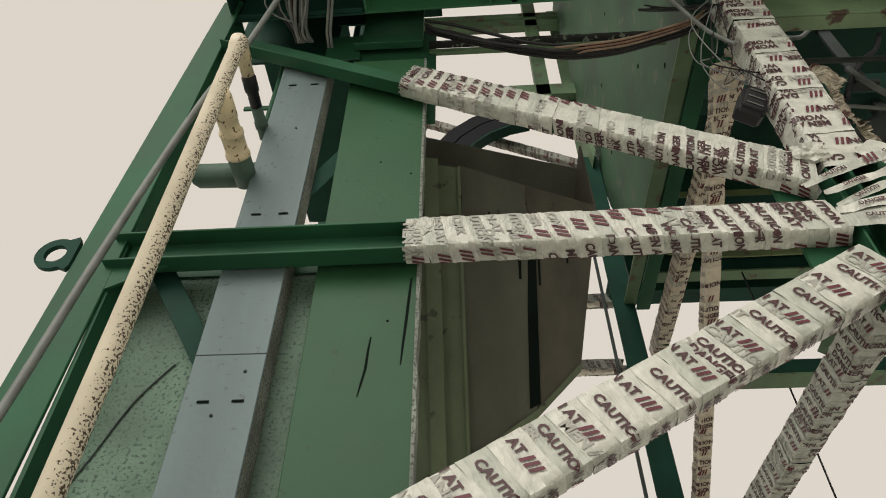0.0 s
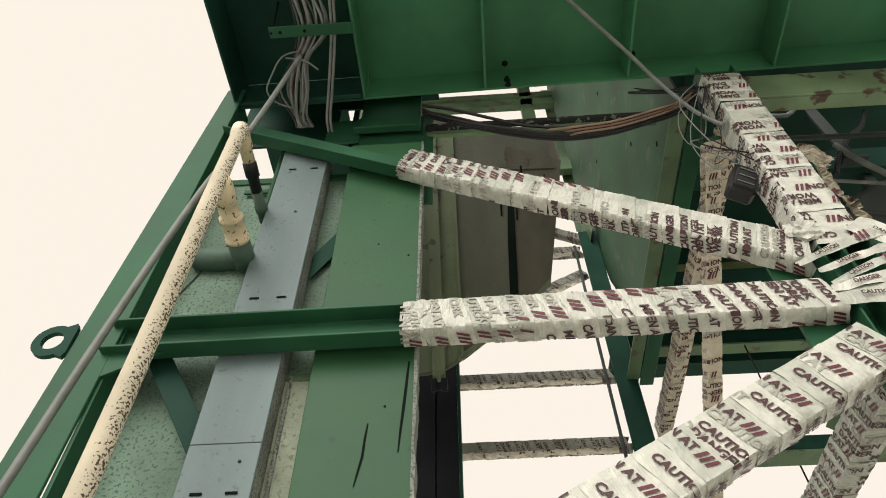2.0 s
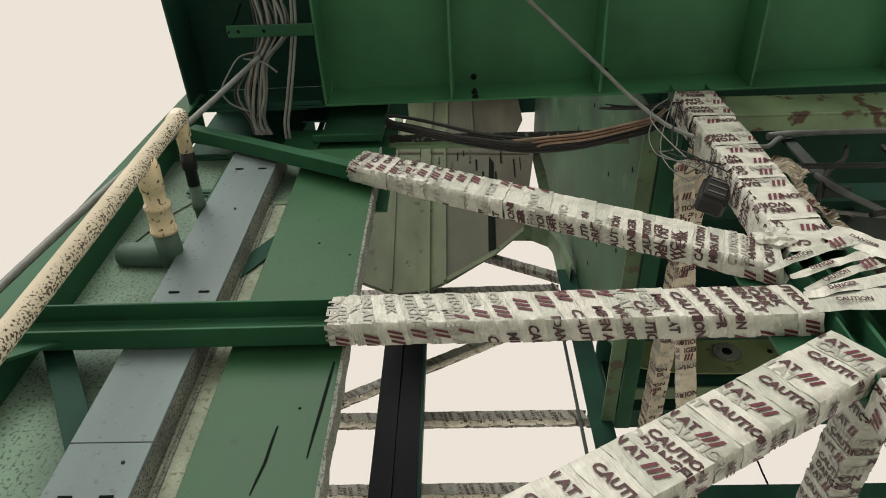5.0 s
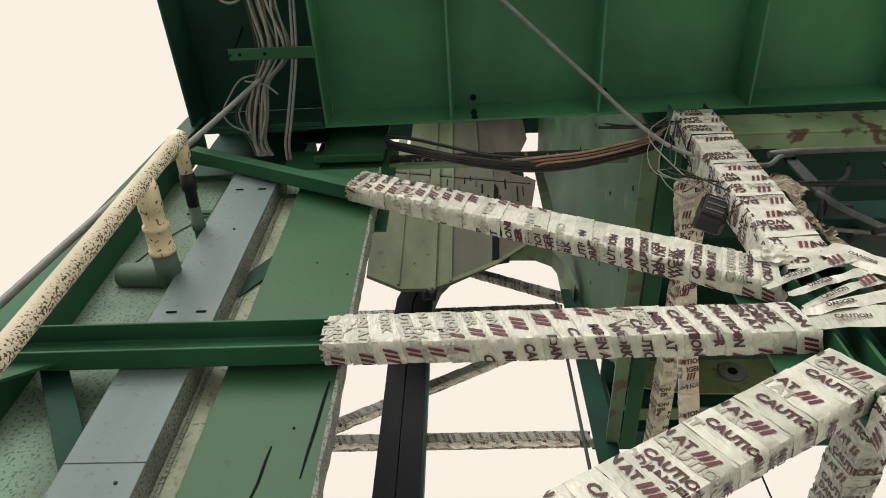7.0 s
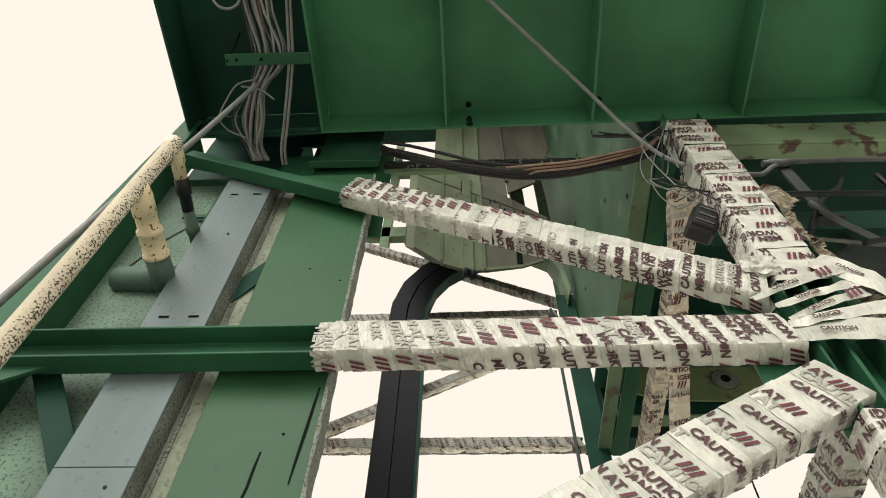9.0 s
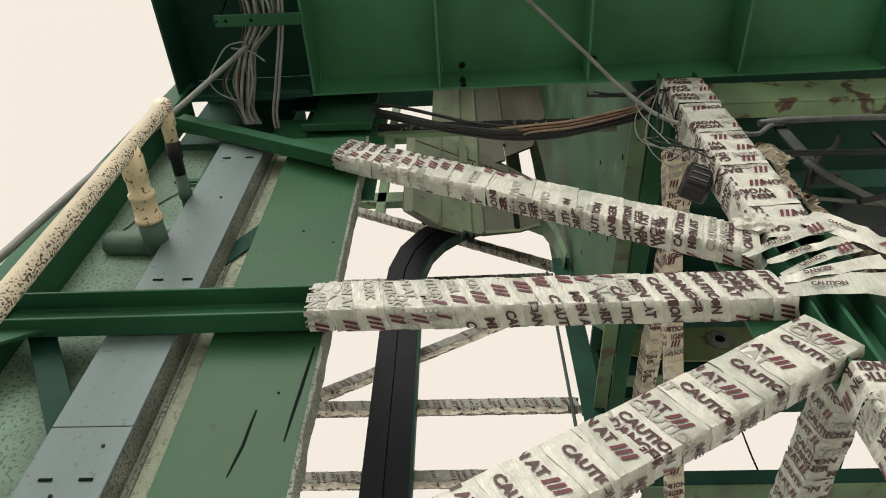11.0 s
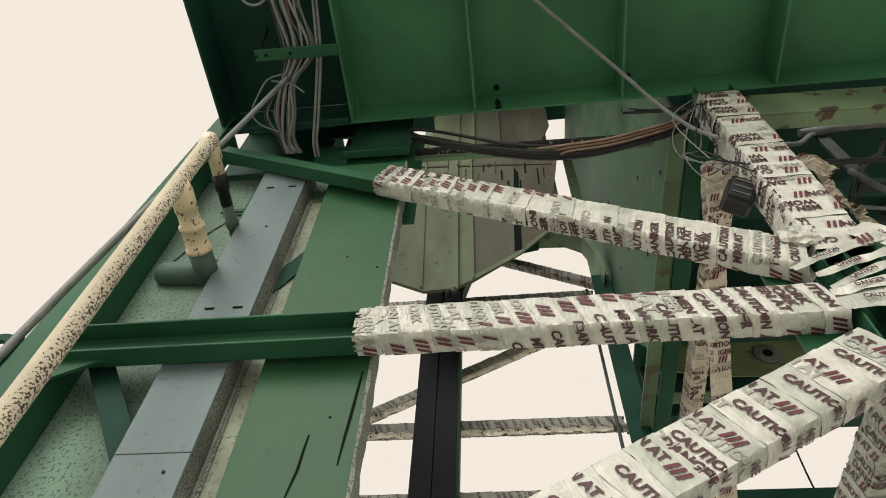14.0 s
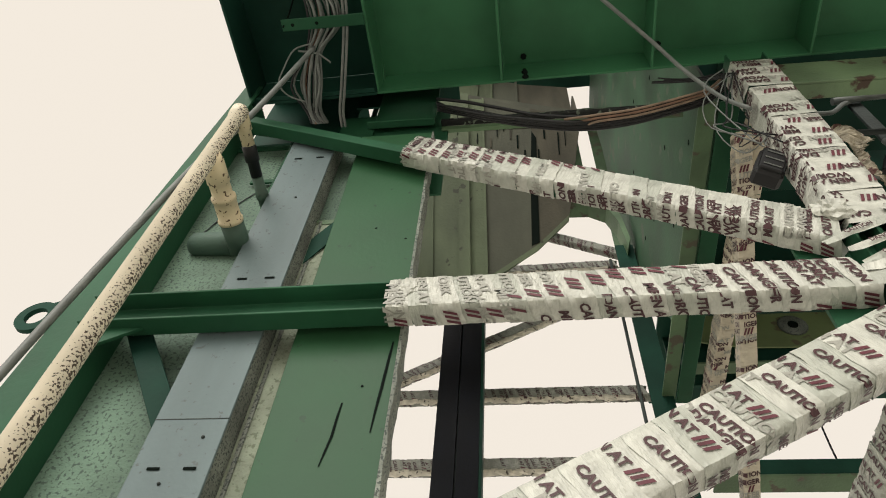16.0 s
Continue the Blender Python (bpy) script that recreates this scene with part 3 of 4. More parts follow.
# ---------------------------------------------------------------- water pipes
pipe = thing("standpipe", "mud spattered cream plastic standpipe with branches", "pipe")
part("riser", lathe((-0.778, 1.16, 0.0), (-0.778, 1.16, 3.72), [(0, 0.0285), (3.655, 0.0265), (3.657, 0.030), (3.705, 0.032), (3.73, 0.018)], 20), PVC, pipe)
part("top_elbow", lathe((-0.778, 1.14, 3.695), (-0.772, 1.29, 3.675), [(0, 0.024), (0.02, 0.029), (0.085, 0.029), (0.088, 0.023), (0.15, 0.023)], 16), PVC_CLEAN, pipe)
part("top_branch", lathe((-0.772, 1.28, 3.675), (-0.768, 1.40, 3.655), [(0, 0.023), (0.005, 0.026), (0.06, 0.026), (0.062, 0.021), (0.12, 0.021)], 16), RUBBER, pipe, "black rubber coupling")
part("top_branch", lathe((-0.768, 1.40, 3.655), (-0.766, 1.53, 3.645), [(0, 0.021), (0.06, 0.021), (0.062, 0.024), (0.09, 0.024), (0.092, 0.02), (0.13, 0.02)], 16), PVC_GREY, pipe, "grey painted pipe end")
part("tee", lathe((-0.778, 1.155, 3.385), (-0.775, 1.40, 3.365), [(0, 0.030), (0.03, 0.037), (0.10, 0.037), (0.102, 0.034), (0.15, 0.034), (0.152, 0.041), (0.165, 0.041), (0.167, 0.038), (0.235, 0.038), (0.237, 0.042), (0.25, 0.042)], 20), PVC_CLEAN, pipe)
part("stub", lathe((-0.775, 1.40, 3.365), (-0.772, 1.51, 3.36), [(0, 0.039), (0.12, 0.039)], 20), PVC_GREY, pipe, "grey green painted stub")
part("header", lathe((-0.735, 1.53, 3.415), (-0.985, 1.545, 3.44), [(0, 0.03), (0.01, 0.045), (0.235, 0.045), (0.255, 0.034), (0.261, 0.01)], 20), PVC_GREY, pipe, "grey green painted header pipe")
conduit = thing("green_conduit", "thin green painted conduit bent at its foot", "pipe")
part("tube", tube([(-0.775, 1.53, 4.3), (-0.775, 1.53, 3.9), (-0.775, 1.53, 3.66), (-0.765, 1.53, 3.645)], 0.013, 8), GREEN, conduit)
part("bracket", box(-0.90, -0.75, 1.545, 1.555, 3.86, 3.885, 0.002), GREEN, conduit)

# ---------------------------------------------------------------- side frame, seen edge on
side_a = member("side_tie", "steel tie wrapped in sun yellowed barrier tape", (1.20, 3.85, 4.14), (1.20, 1.52, 4.20), (1, 0, 0), 0.12, 0.07,
                channel(0.12, 0.07), GREEN, (0.05, 2.2), seed=21, skew=0.2, film=TAPE_TAN, scale=0.9, phase=-0.07, drift=0.0, alt=0.16, second=0.5)
side_b = member("side_diagonal", "steel diagonal wrapped in sun yellowed barrier tape", (1.13, 3.62, 2.95), (1.13, 1.62, 4.22), (1, 0, 0), 0.075, 0.06,
                channel(0.075, 0.06), GREEN, (0.02, 2.3), seed=22, skew=0.2, film=TAPE_TAN, scale=0.8, phase=-0.07, drift=0.0, alt=0.16, second=0.5)
side_c = member("side_tie", "lower steel tie wrapped in barrier tape", (1.20, 3.6, 2.73), (1.20, 1.52, 2.75), (1, 0, 0), 0.12, 0.07,
                channel(0.12, 0.07), GREEN, (0.05, 2.02), seed=23, skew=0.2, film=TAPE_B, scale=0.9, phase=-0.07, drift=0.0, alt=0.16, second=0.5)
plate_r = thing("side_girder", "green plate girder with bolt holes and a rounded corner", "steel girder")
part("web", plate([(1.60, 4.435), (1.60, 9.2), (3.85, 9.2), (3.75, 8.0), (3.80, 6.9), (3.68, 6.1), (3.62, 5.75), (3.56, 5.4), (3.42, 5.05), (3.2, 4.75), (3.1, 4.435)], "x", 1.10, 0.012), GIRDER, plate_r)
part("end_flange", box(1.02, 1.22, 3.86, 3.872, 6.4, 9.2, 0.002), GREEN_OLD, plate_r)
part("bottom_flange", box(1.02, 1.10, 1.60, 3.62, 4.42, 4.435, 0.002), GREEN_OLD, plate_r)
part("bottom_flange", box(1.112, 1.20, 1.60, 3.62, 4.42, 4.435, 0.002), GREEN, plate_r)
for y, z in ((2.0, 4.8), (2.3, 5.3), (2.6, 4.9), (2.9, 5.4), (3.2, 5.6), (2.1, 5.9), (3.0, 6.2), (2.5, 6.4)):
    part("bolt_hole", lathe((1.0985, y, z), (1.0975, y, z), [(0, 0.016), (0.001, 0.016)], 10), MARKER, plate_r)
plate_l = thing("rear_apron_plate", "old green apron plate with a burned hole", "steel plate")
part("sheet", plate([(1.30, 4.98), (1.45, 4.93), (1.66, 4.89), (1.95, 4.88), (3.2, 4.90), (3.2, 5.8), (1.30, 5.8)], "y", 3.62, 0.012), OLIVE, plate_l)
part("hole_rim", lathe((2.02, 3.618, 5.08), (2.02, 3.608, 5.08), [(0, 0.10), (0.006, 0.085), (0.008, 0.05)], 14), SPLASH, plate_l, "cement ring round the hole")
part("hole", lathe((2.02, 3.609, 5.08), (2.02, 3.606, 5.08), [(0, 0.035), (0.002, 0.035)], 12), MARKER, plate_l)
part("hole", lathe((2.32, 3.617, 5.08), (2.32, 3.614, 5.08), [(0, 0.02), (0.002, 0.02)], 10), MARKER, plate_l)
railb = thing("rear_rail", "dark green rear rail with a pale lower lip", "steel beam")
part("web", box(1.20, 3.4, 3.55, 3.60, 4.70, 4.79, 0.003), GREEN_DARK, railb)
part("lip", box(1.20, 3.4, 3.52, 3.62, 4.655, 4.67, 0.002), GREEN_OLD, railb)
part("stay", box(1.52, 1.54, 3.60, 3.62, 4.672, 5.0, 0.002), GREEN_DARK, railb)



def lit_underside_strip(parent, length, seed):
    """Ragged translucent film added along a taped tie's lower edge for its lit underside."""
    rng_ = random.Random(seed)
    bm_ = bmesh.new()
    prev_ = None
    n_ = int(length / 0.035)
    for i in range(n_ + 1):
        x = 0.03 + (length - 0.06) * i / n_
        dz = 0.034 + rng_.uniform(-0.008, 0.010)
        row = [bm_.verts.new((x, -0.006, 0.004)), bm_.verts.new((x + rng_.uniform(-0.006, 0.006), 0.004 + rng_.uniform(-0.006, 0.006), -dz * 0.5)), bm_.verts.new((x, 0.010 + rng_.uniform(-0.008, 0.008), -dz))]
        if prev_:
            for k in range(2):
                bm_.faces.new((prev_[k], prev_[k + 1], row[k + 1], row[k]))
        prev_ = row
    part("lit_underside_strip", bm_, FILM, parent, "added translucent tape strip standing in for the lit underside")


# rear frame
rear_col = thing("rear_column", "dark green rear column of the hoist tower", "steel column")
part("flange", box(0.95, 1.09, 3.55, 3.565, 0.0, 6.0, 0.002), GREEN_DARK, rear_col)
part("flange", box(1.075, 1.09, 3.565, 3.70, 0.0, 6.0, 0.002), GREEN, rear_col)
for z0, z1 in ((4.48, 4.48), (3.94, 3.94), (5.75, 5.79)):
    e_ = member("rear_tie", "rear tie wrapped in printed tape, darkened for shade", (-1.1, 3.60, z0), (0.95, 3.60, z1), (0, 1, 0), 0.075, 0.06, channel(0.075, 0.06), GREEN_OLD, (0.02, 2.0), seed=int(30 + z0 * 3), film=TAPE_D, scale=0.75, phase=-0.07, drift=0.0, alt=0.16, second=0.9)
    lit_underside_strip(e_, 2.0, int(z0 * 9))
e_ = member("rear_diagonal", "rear diagonal wrapped in printed tape, darkened for shade", (-0.75, 3.60, 4.58), (0.95, 3.60, 5.52), (0, 1, 0), 0.07, 0.05, channel(0.07, 0.05), GREEN_OLD, (0.02, 1.9), seed=41, film=TAPE_D, scale=0.75, phase=-0.07, drift=0.0, alt=0.16, second=0.9)
lit_underside_strip(e_, 1.9, 77)
member("rear_diagonal", "upper rear diagonal wrapped in printed tape, darkened for shade", (-0.75, 3.60, 6.87), (0.98, 3.60, 5.935), (0, 1, 0), 0.07, 0.05, channel(0.07, 0.05), GREEN_OLD, (0.02, 1.95), seed=42, film=TAPE_D, scale=0.75, phase=-0.07, drift=0.0, alt=0.16, second=0.9)
rear_post = thing("rear_post", "dark green rear post of the hoist tower", "steel column")
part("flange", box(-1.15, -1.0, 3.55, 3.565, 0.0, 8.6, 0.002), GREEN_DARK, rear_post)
upper = thing("upper_rear_frame", "green open steel frame standing against the sky", "steel frame")
part("rail", box(-1.1, 1.3, 3.72, 3.80, 7.22, 7.40, 0.003), GREEN_OLD, upper)
part("rail", box(-1.1, 1.3, 3.72, 3.80, 8.60, 8.74, 0.003), GREEN_OLD, upper)
part("rail", box(-1.1, 1.3, 3.72, 3.80, 8.80, 8.90, 0.003), GREEN_OLD, upper)
part("post", box(-0.60, -0.51, 3.72, 3.80, 6.99, 9.6, 0.003), GREEN_OLD, upper)
part("post", box(0.72, 0.86, 3.72, 3.80, 6.99, 9.6, 0.003), GREEN_OLD, upper)

# Unseen sheets, added only to cut sky light on skip and girder.
part("unseen_sky_block", box(-1.2, 4.6, 1.44, 3.62, 9.3, 9.33, 0.0), GREEN_DARK, deck)
part("unseen_side_block", box(1.22, 1.24, 1.6, 3.6, 4.9, 9.3, 0.0), GREEN_DARK, deck)

# hoist rail: black curved channel
rail = thing("hoist_rail", "black greased hoist rail that bends over at its head", "rail")
line = [(-0.225, 0.0), (-0.225, 5.45), (-0.215, 5.70), (-0.15, 5.95), (-0.03, 6.15), (0.14, 6.31), (0.34, 6.42), (0.52, 6.47)]


def ribbon(off0, off1, y0, y1):
    bm = bmesh.new()
    rows = []
    for i, (x, z) in enumerate(line):
        a, b = line[max(i - 1, 0)], line[min(i + 1, len(line) - 1)]
        d = Vector((b[0] - a[0], b[1] - a[1])).normalized()
        nx, nz = d.y, -d.x
        rows.append([bm.verts.new((x + nx * o, y, z + nz * o)) for o, y in ((off0, y0), (off1, y0), (off1, y1), (off0, y1))])
    for a, b in zip(rows, rows[1:]):
        for k in range(4):
            bm.faces.new((a[k], a[(k + 1) % 4], b[(k + 1) % 4], b[k]))
    bm.faces.new(rows[0])
    bm.faces.new(rows[-1][::-1])
    return bm


part("flange", ribbon(-0.13, -0.006, 3.40, 3.46), BLACK, rail)
part("flange", ribbon(0.006, 0.13, 3.40, 3.46), BLACK, rail)
part("web", ribbon(-0.006, 0.006, 3.43, 3.52), DARK, rail)
part("wear_strip", ribbon(0.132, 0.15, 3.40, 3.50), GREEN_DARK, rail)
arch = thing("arch_plate", "grey green curved stiffener at the rail head", "steel plate")
bm = bmesh.new()
pts = [(0.42, 6.50), (0.60, 6.53), (0.80, 6.52), (0.93, 6.42), (1.0, 6.2), (1.03, 5.85)]
rows = []
for x, z in pts:
    rows.append([bm.verts.new((x, 3.45, z)), bm.verts.new((x + 0.03, 3.45, z + 0.10)), bm.verts.new((x + 0.03, 3.62, z + 0.10)), bm.verts.new((x, 3.62, z))])
for a, b in zip(rows, rows[1:]):
    for k in range(4):
        bm.faces.new((a[k], a[(k + 1) % 4], b[(k + 1) % 4], b[k]))
bm.faces.new(rows[0])
bm.faces.new(rows[-1][::-1])
part("curved_plate", bm, GREEN_OLD, arch)

# ---------------------------------------------------------------- lower landing frame beyond the column
landing = thing("landing_frame", "green steel landing frame with an upright leg", "steel frame")
part("rail", box(1.12, 3.4, 3.30, 3.36, 3.68, 3.77, 0.003), GREEN_DARK, landing)
part("lip", box(1.12, 3.4, 3.28, 3.42, 3.655, 3.668, 0.002), GREEN_OLD, landing)
# One leg drawn as two bars: lit left side, darker colour for shaded right.
m_, ln_ = along((2.06, 3.31, 3.77), (2.62, 3.31, 4.55), (0, 1, 0))
part("leg", prism(angle(0.10, 0.05), 0, ln_, 0.001), GREEN_OLD, landing, "", m_)
m_, ln_ = along((2.17, 3.33, 3.77), (2.73, 3.33, 4.55), (0, 1, 0))
part("leg", prism(angle(0.13, 0.05), 0, ln_, 0.001), GREEN_DARK, landing, "", m_)
tagged(part("steel_rod", lathe((0.88, 3.50, 0.0), (0.88, 3.50, 5.75), [(0, 0.011), (5.75, 0.011)], 8), DARK, None), "thin dark steel rod beside the rear column", "rod")
tagged(part("hanging_rope", tube([(1.84, 3.5, 4.62), (1.845, 3.5, 4.3), (1.835, 3.5, 4.0), (1.84, 3.5, 3.6), (1.84, 3.5, 3.0)], 0.006, 6), RUBBER, None), "thin black rope hanging from the rear rail", "rope")

# ---------------------------------------------------------------- dark machine room beyond the column
room = thing("mixer_platform", "underside of the mixer platform with its beams, darkened for shade", "platform")
# The interior's gloom is put into the dark colour of these sheets.
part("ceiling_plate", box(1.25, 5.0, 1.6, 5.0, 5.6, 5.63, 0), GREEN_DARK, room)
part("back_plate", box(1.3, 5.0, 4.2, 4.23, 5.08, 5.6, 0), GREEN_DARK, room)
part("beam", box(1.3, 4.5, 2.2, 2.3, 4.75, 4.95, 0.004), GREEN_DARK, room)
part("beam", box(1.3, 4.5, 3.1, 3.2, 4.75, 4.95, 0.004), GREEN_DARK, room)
for a, b, r in (((1.4, 1.9, 4.62), (3.6, 1.95, 4.66), 0.02), ((1.45, 2.0, 4.45), (3.6, 2.2, 4.30), 0.013), ((1.62, 1.8, 4.4), (1.75, 2.0, 5.1), 0.016)):
    tagged(part("service_pipe", tube([a, b], r * 0.8, 8, smooth=1), DARK if r > 0.018 else CABLE_G, None), "dusty grey service pipe under the mixer platform", "pipe", group="service pipes")
for pts, r, m_ in (([(1.95, 2.0, 5.16), (2.3, 2.0, 5.205), (3.2, 2.05, 5.30)], 0.022, CABLE_G), ([(1.78, 1.98, 5.0), (1.9, 2.0, 5.03), (1.99, 2.0, 5.12), (2.06, 2.02, 5.19)], 0.014, CABLE_G), ([(2.0, 1.98, 4.66), (2.1, 2.0, 4.47), (2.45, 2.05, 4.05)], 0.016, CABLE_G)):
    tagged(part("service_pipe", tube(pts, r, 8, smooth=3), m_, None), "dusty grey service pipe under the mixer platform", "pipe", group="service pipes")
for pts in ([(2.45, 2.1, 5.2), (2.30, 2.05, 4.95), (2.12, 2.0, 4.75), (1.98, 2.0, 4.55), (1.90, 2.0, 4.40)], [(2.62, 2.0, 4.75), (2.50, 1.98, 4.40), (2.25, 1.97, 4.12), (1.98, 1.97, 4.02), (1.80, 1.98, 4.10)],
            [(2.45, 1.95, 4.9), (2.42, 1.95, 4.55), (2.25, 1.95, 4.30), (2.05, 1.95, 4.22)]):
    tagged(part("rubber_hose", tube(pts, 0.014, 8, smooth=5), RUBBER, None), "black rubber hose hanging in a loop", "hose", group="rubber hoses")
post_ = thing("stay_post", "dusty steel stay under the mixer platform", "steel post")
part("bar", box(2.05, 2.12, 2.03, 2.05, 4.6, 5.59, 0.003), DARK, post_)
part("foot", box(2.02, 2.15, 2.01, 2.07, 4.57, 4.60, 0.003), DARK, post_)
drum = thing("drive_wheel", "dark round drive housing with bolt holes", "machine")
part("disc", lathe((2.3, 2.3, 4.2), (2.3, 2.42, 4.28), [(0, 0.34), (0.02, 0.36), (0.10, 0.36), (0.12, 0.30)], 36), DARK, drum)
for k in range(10):
    a = 2 * math.pi * k / 10
    part("bolt_hole", lathe((2.3 + 0.29 * math.cos(a), 2.292 + 0.16 * math.sin(a), 4.19 + 0.243 * math.sin(a)), (2.3 + 0.29 * math.cos(a), 2.287 + 0.16 * math.sin(a), 4.185 + 0.243 * math.sin(a)), [(0, 0.02), (0.004, 0.02)], 10), MARKER, drum)
part("hanger", box(2.27, 2.33, 2.25, 2.31, 4.3, 4.755, 0.004), DARK, drum)
part("hub", lathe((2.3, 2.24, 4.16), (2.3, 2.32, 4.22), [(0, 0.10), (0.04, 0.09)], 20), DARK, drum)

# black junction box and loose wires on the column
jb = thing("junction_box", "black plastic electric box strapped beside the column", "electric box", pose(1.075, 1.50, 3.66, 10, 24, 12))
part("case", box(-0.055, 0.045, -0.035, 0.035, -0.075, 0.065, 0.012), RUBBER, jb)
part("lid", box(-0.048, 0.038, -0.046, -0.036, -0.066, 0.056, 0.008), RUBBER, jb)
for k in range(3):
    part("lid_rib", box(-0.035, 0.03, -0.051, -0.047, -0.045 + k * 0.038, -0.04 + k * 0.038, 0.002), CABLE_G, jb)
rng = random.Random(9)
for i in range(7):
    a = Vector((1.08 + rng.uniform(-0.03, 0.03), 1.40, 4.30 + rng.uniform(-0.05, 0.05)))
    c = Vector((1.01 + rng.uniform(-0.09, 0.08), 1.38 + rng.uniform(-0.02, 0.08), 4.05 + rng.uniform(-0.13, 0.12)))
    d = Vector((1.0 + rng.uniform(-0.09, 0.09), 1.40 + rng.uniform(0, 0.08), 3.82 + rng.uniform(-0.10, 0.10)))
    b = Vector((1.08 + rng.uniform(-0.03, 0.05), 1.43, 3.76 + rng.uniform(-0.05, 0.06)))
    tagged(part("loose_wire", tube([a, c, d, b], 0.0022 + 0.0014 * rng.random(), 6, smooth=5), RUBBER if i % 2 else CABLE_G, None), "loose thin wire looping from the column head", "wire", group="loose wires")

# sagging cables under the platform edge: a black bundle that tan cables join
rng = random.Random(6)
for i in range(5):
    y = 1.50 + 0.014 * i
    dz = rng.uniform(-0.025, 0.025)
    sway = rng.uniform(-0.04, 0.04)
    pts = [(-0.16, y, 4.45 + dz * 0.4), (-0.05 + sway, y, 4.385 + dz), (0.12 + sway, y, 4.285 + dz), (0.30, y, 4.20 + dz * 0.8), (0.48 + sway, y, 4.158 + dz * 0.5), (0.66, y, 4.178 + dz * 0.2), (0.86, y, 4.258), (1.02, y, 4.335), (1.10, y - 0.04, 4.37)]
    tagged(part("sagging_cable", tube(pts, 0.006 + 0.004 * rng.random(), 6, smooth=4), RUBBER, None), "black sagging cable slung under the platform edge", "cable", group="slung cables")
for i in range(3):
    y = 1.485 + 0.012 * i
    dz = -0.006 * i
    pts = [(0.40 + 0.05 * i, y + 0.02, 4.165 + dz), (0.54, y, 4.148 + dz), (0.70, y, 4.178 + dz), (0.88, y, 4.252 + dz), (1.02, y, 4.322), (1.09, y - 0.03, 4.37)]
    tagged(part("sagging_cable", tube(pts, 0.0055, 6, smooth=4), CABLE_T if i != 1 else CABLE_B, None), "tan dusty cable tied to a black cable bundle", "cable", group="slung cables")
rng = random.Random(16)
for i in range(6):
    x0 = rng.uniform(0.80, 0.95)
    pts = [(x0, 1.48, 4.44 + rng.uniform(-0.05, 0.03)), (x0 + 0.09, 1.47, 4.39 + rng.uniform(-0.03, 0.03)), (1.06, 1.44, 4.34 + rng.uniform(-0.03, 0.03)), (1.11, 1.40, 4.27)]
    tagged(part("loose_wire", tube(pts, 0.0035, 6, smooth=4), RUBBER, None), "thin black wire gathered at the column head", "wire", group="loose wires")
tray = thing("cable_bar", "black grimy flat bar under the platform edge", "steel bar")
part("bar", box(-0.15, 0.95, 1.60, 1.63, 4.43, 4.452, 0.002), GRIME, tray)
part("lip", box(-0.15, 0.95, 1.63, 1.65, 4.40, 4.43, 0.001), GREEN_OLD, tray)

# ---------------------------------------------------------------- node: gusset and fanned tape
node = thing("node_gusset", "green gusset plate where the braces meet the column", "steel plate")
part("plate", plate([(0.98, 2.72), (1.40, 2.62), (1.42, 3.40), (0.98, 3.30)], "y", 1.478, 0.012), GREEN, node)
part("stiffener", box(1.20, 1.212, 1.42, 1.478, 2.60, 3.3, 0.001), GREEN, node)


def strap(p0, p1, w0, w1, lift, seed):
    rng_ = random.Random(seed)
    p0, p1 = Vector(p0), Vector(p1)
    d = (p1 - p0).normalized()
    s = d.cross(Vector((0, 1, 0))).normalized()
    bm_ = bmesh.new()
    prev = None
    for i in range(9):
        t = i / 8
        c = p0.lerp(p1, t) + Vector((0, -lift * math.sin(math.pi * t), 0))
        w = w0 + (w1 - w0) * t
        row = [bm_.verts.new(c + s * w * (k / 4 - 0.5) + Vector((0, rng_.uniform(-0.005, 0.005), rng_.uniform(-0.002, 0.002)))) for k in range(5)]
        if prev:
            for k in range(4):
                f = bm_.faces.new((prev[k], prev[k + 1], row[k + 1], row[k]))
                f.smooth = True
        prev = row
    return bm_


fan = thing("tape_fan", "loose straps of printed barrier tape fanned over the node", "barrier tape")
FAN = (((1.06, 1.402, 2.945), (1.46, 1.388, 2.925), 0.06, 0.12), ((1.08, 1.400, 2.975), (1.38, 1.386, 3.03), 0.03, 0.06), ((1.09, 1.398, 2.995), (1.34, 1.388, 3.105), 0.02, 0.038),
       ((1.07, 1.397, 3.05), (1.36, 1.386, 3.150), 0.02, 0.034), ((1.02, 1.396, 3.085), (1.31, 1.384, 3.205), 0.022, 0.046), ((1.27, 1.392, 3.27), (1.45, 1.383, 3.03), 0.10, 0.07))
for i, (a, b, w0, w1) in enumerate(FAN):
    st = part("strap", strap(a, b, w0, w1, 0.010, i), TAPE if i % 2 else TAPE_B, fan)
    m_, ln = along(a, b, (0, 1, 0))
    for what, at_, sc, mt in (("bars", 0.72, 1.0, PRINT_RED), ("DANGER" if i % 2 else "CAUTION", 0.2, 0.55, PRINT)):
        if i == 6 or (what == "bars" and i in (1, 3)):
            continue
        v, f = BARS if what == "bars" else WORDS[what]
        bm = bmesh.new()
        vs = [bm.verts.new((m_ @ Vector((ln * at_ + px * sc, -0.015, py * sc)))) for px, py in v]
        for q in f:
            bm.faces.new([vs[k] for k in q])
        part("stripe_mark" if what == "bars" else "print", bm, mt, st)


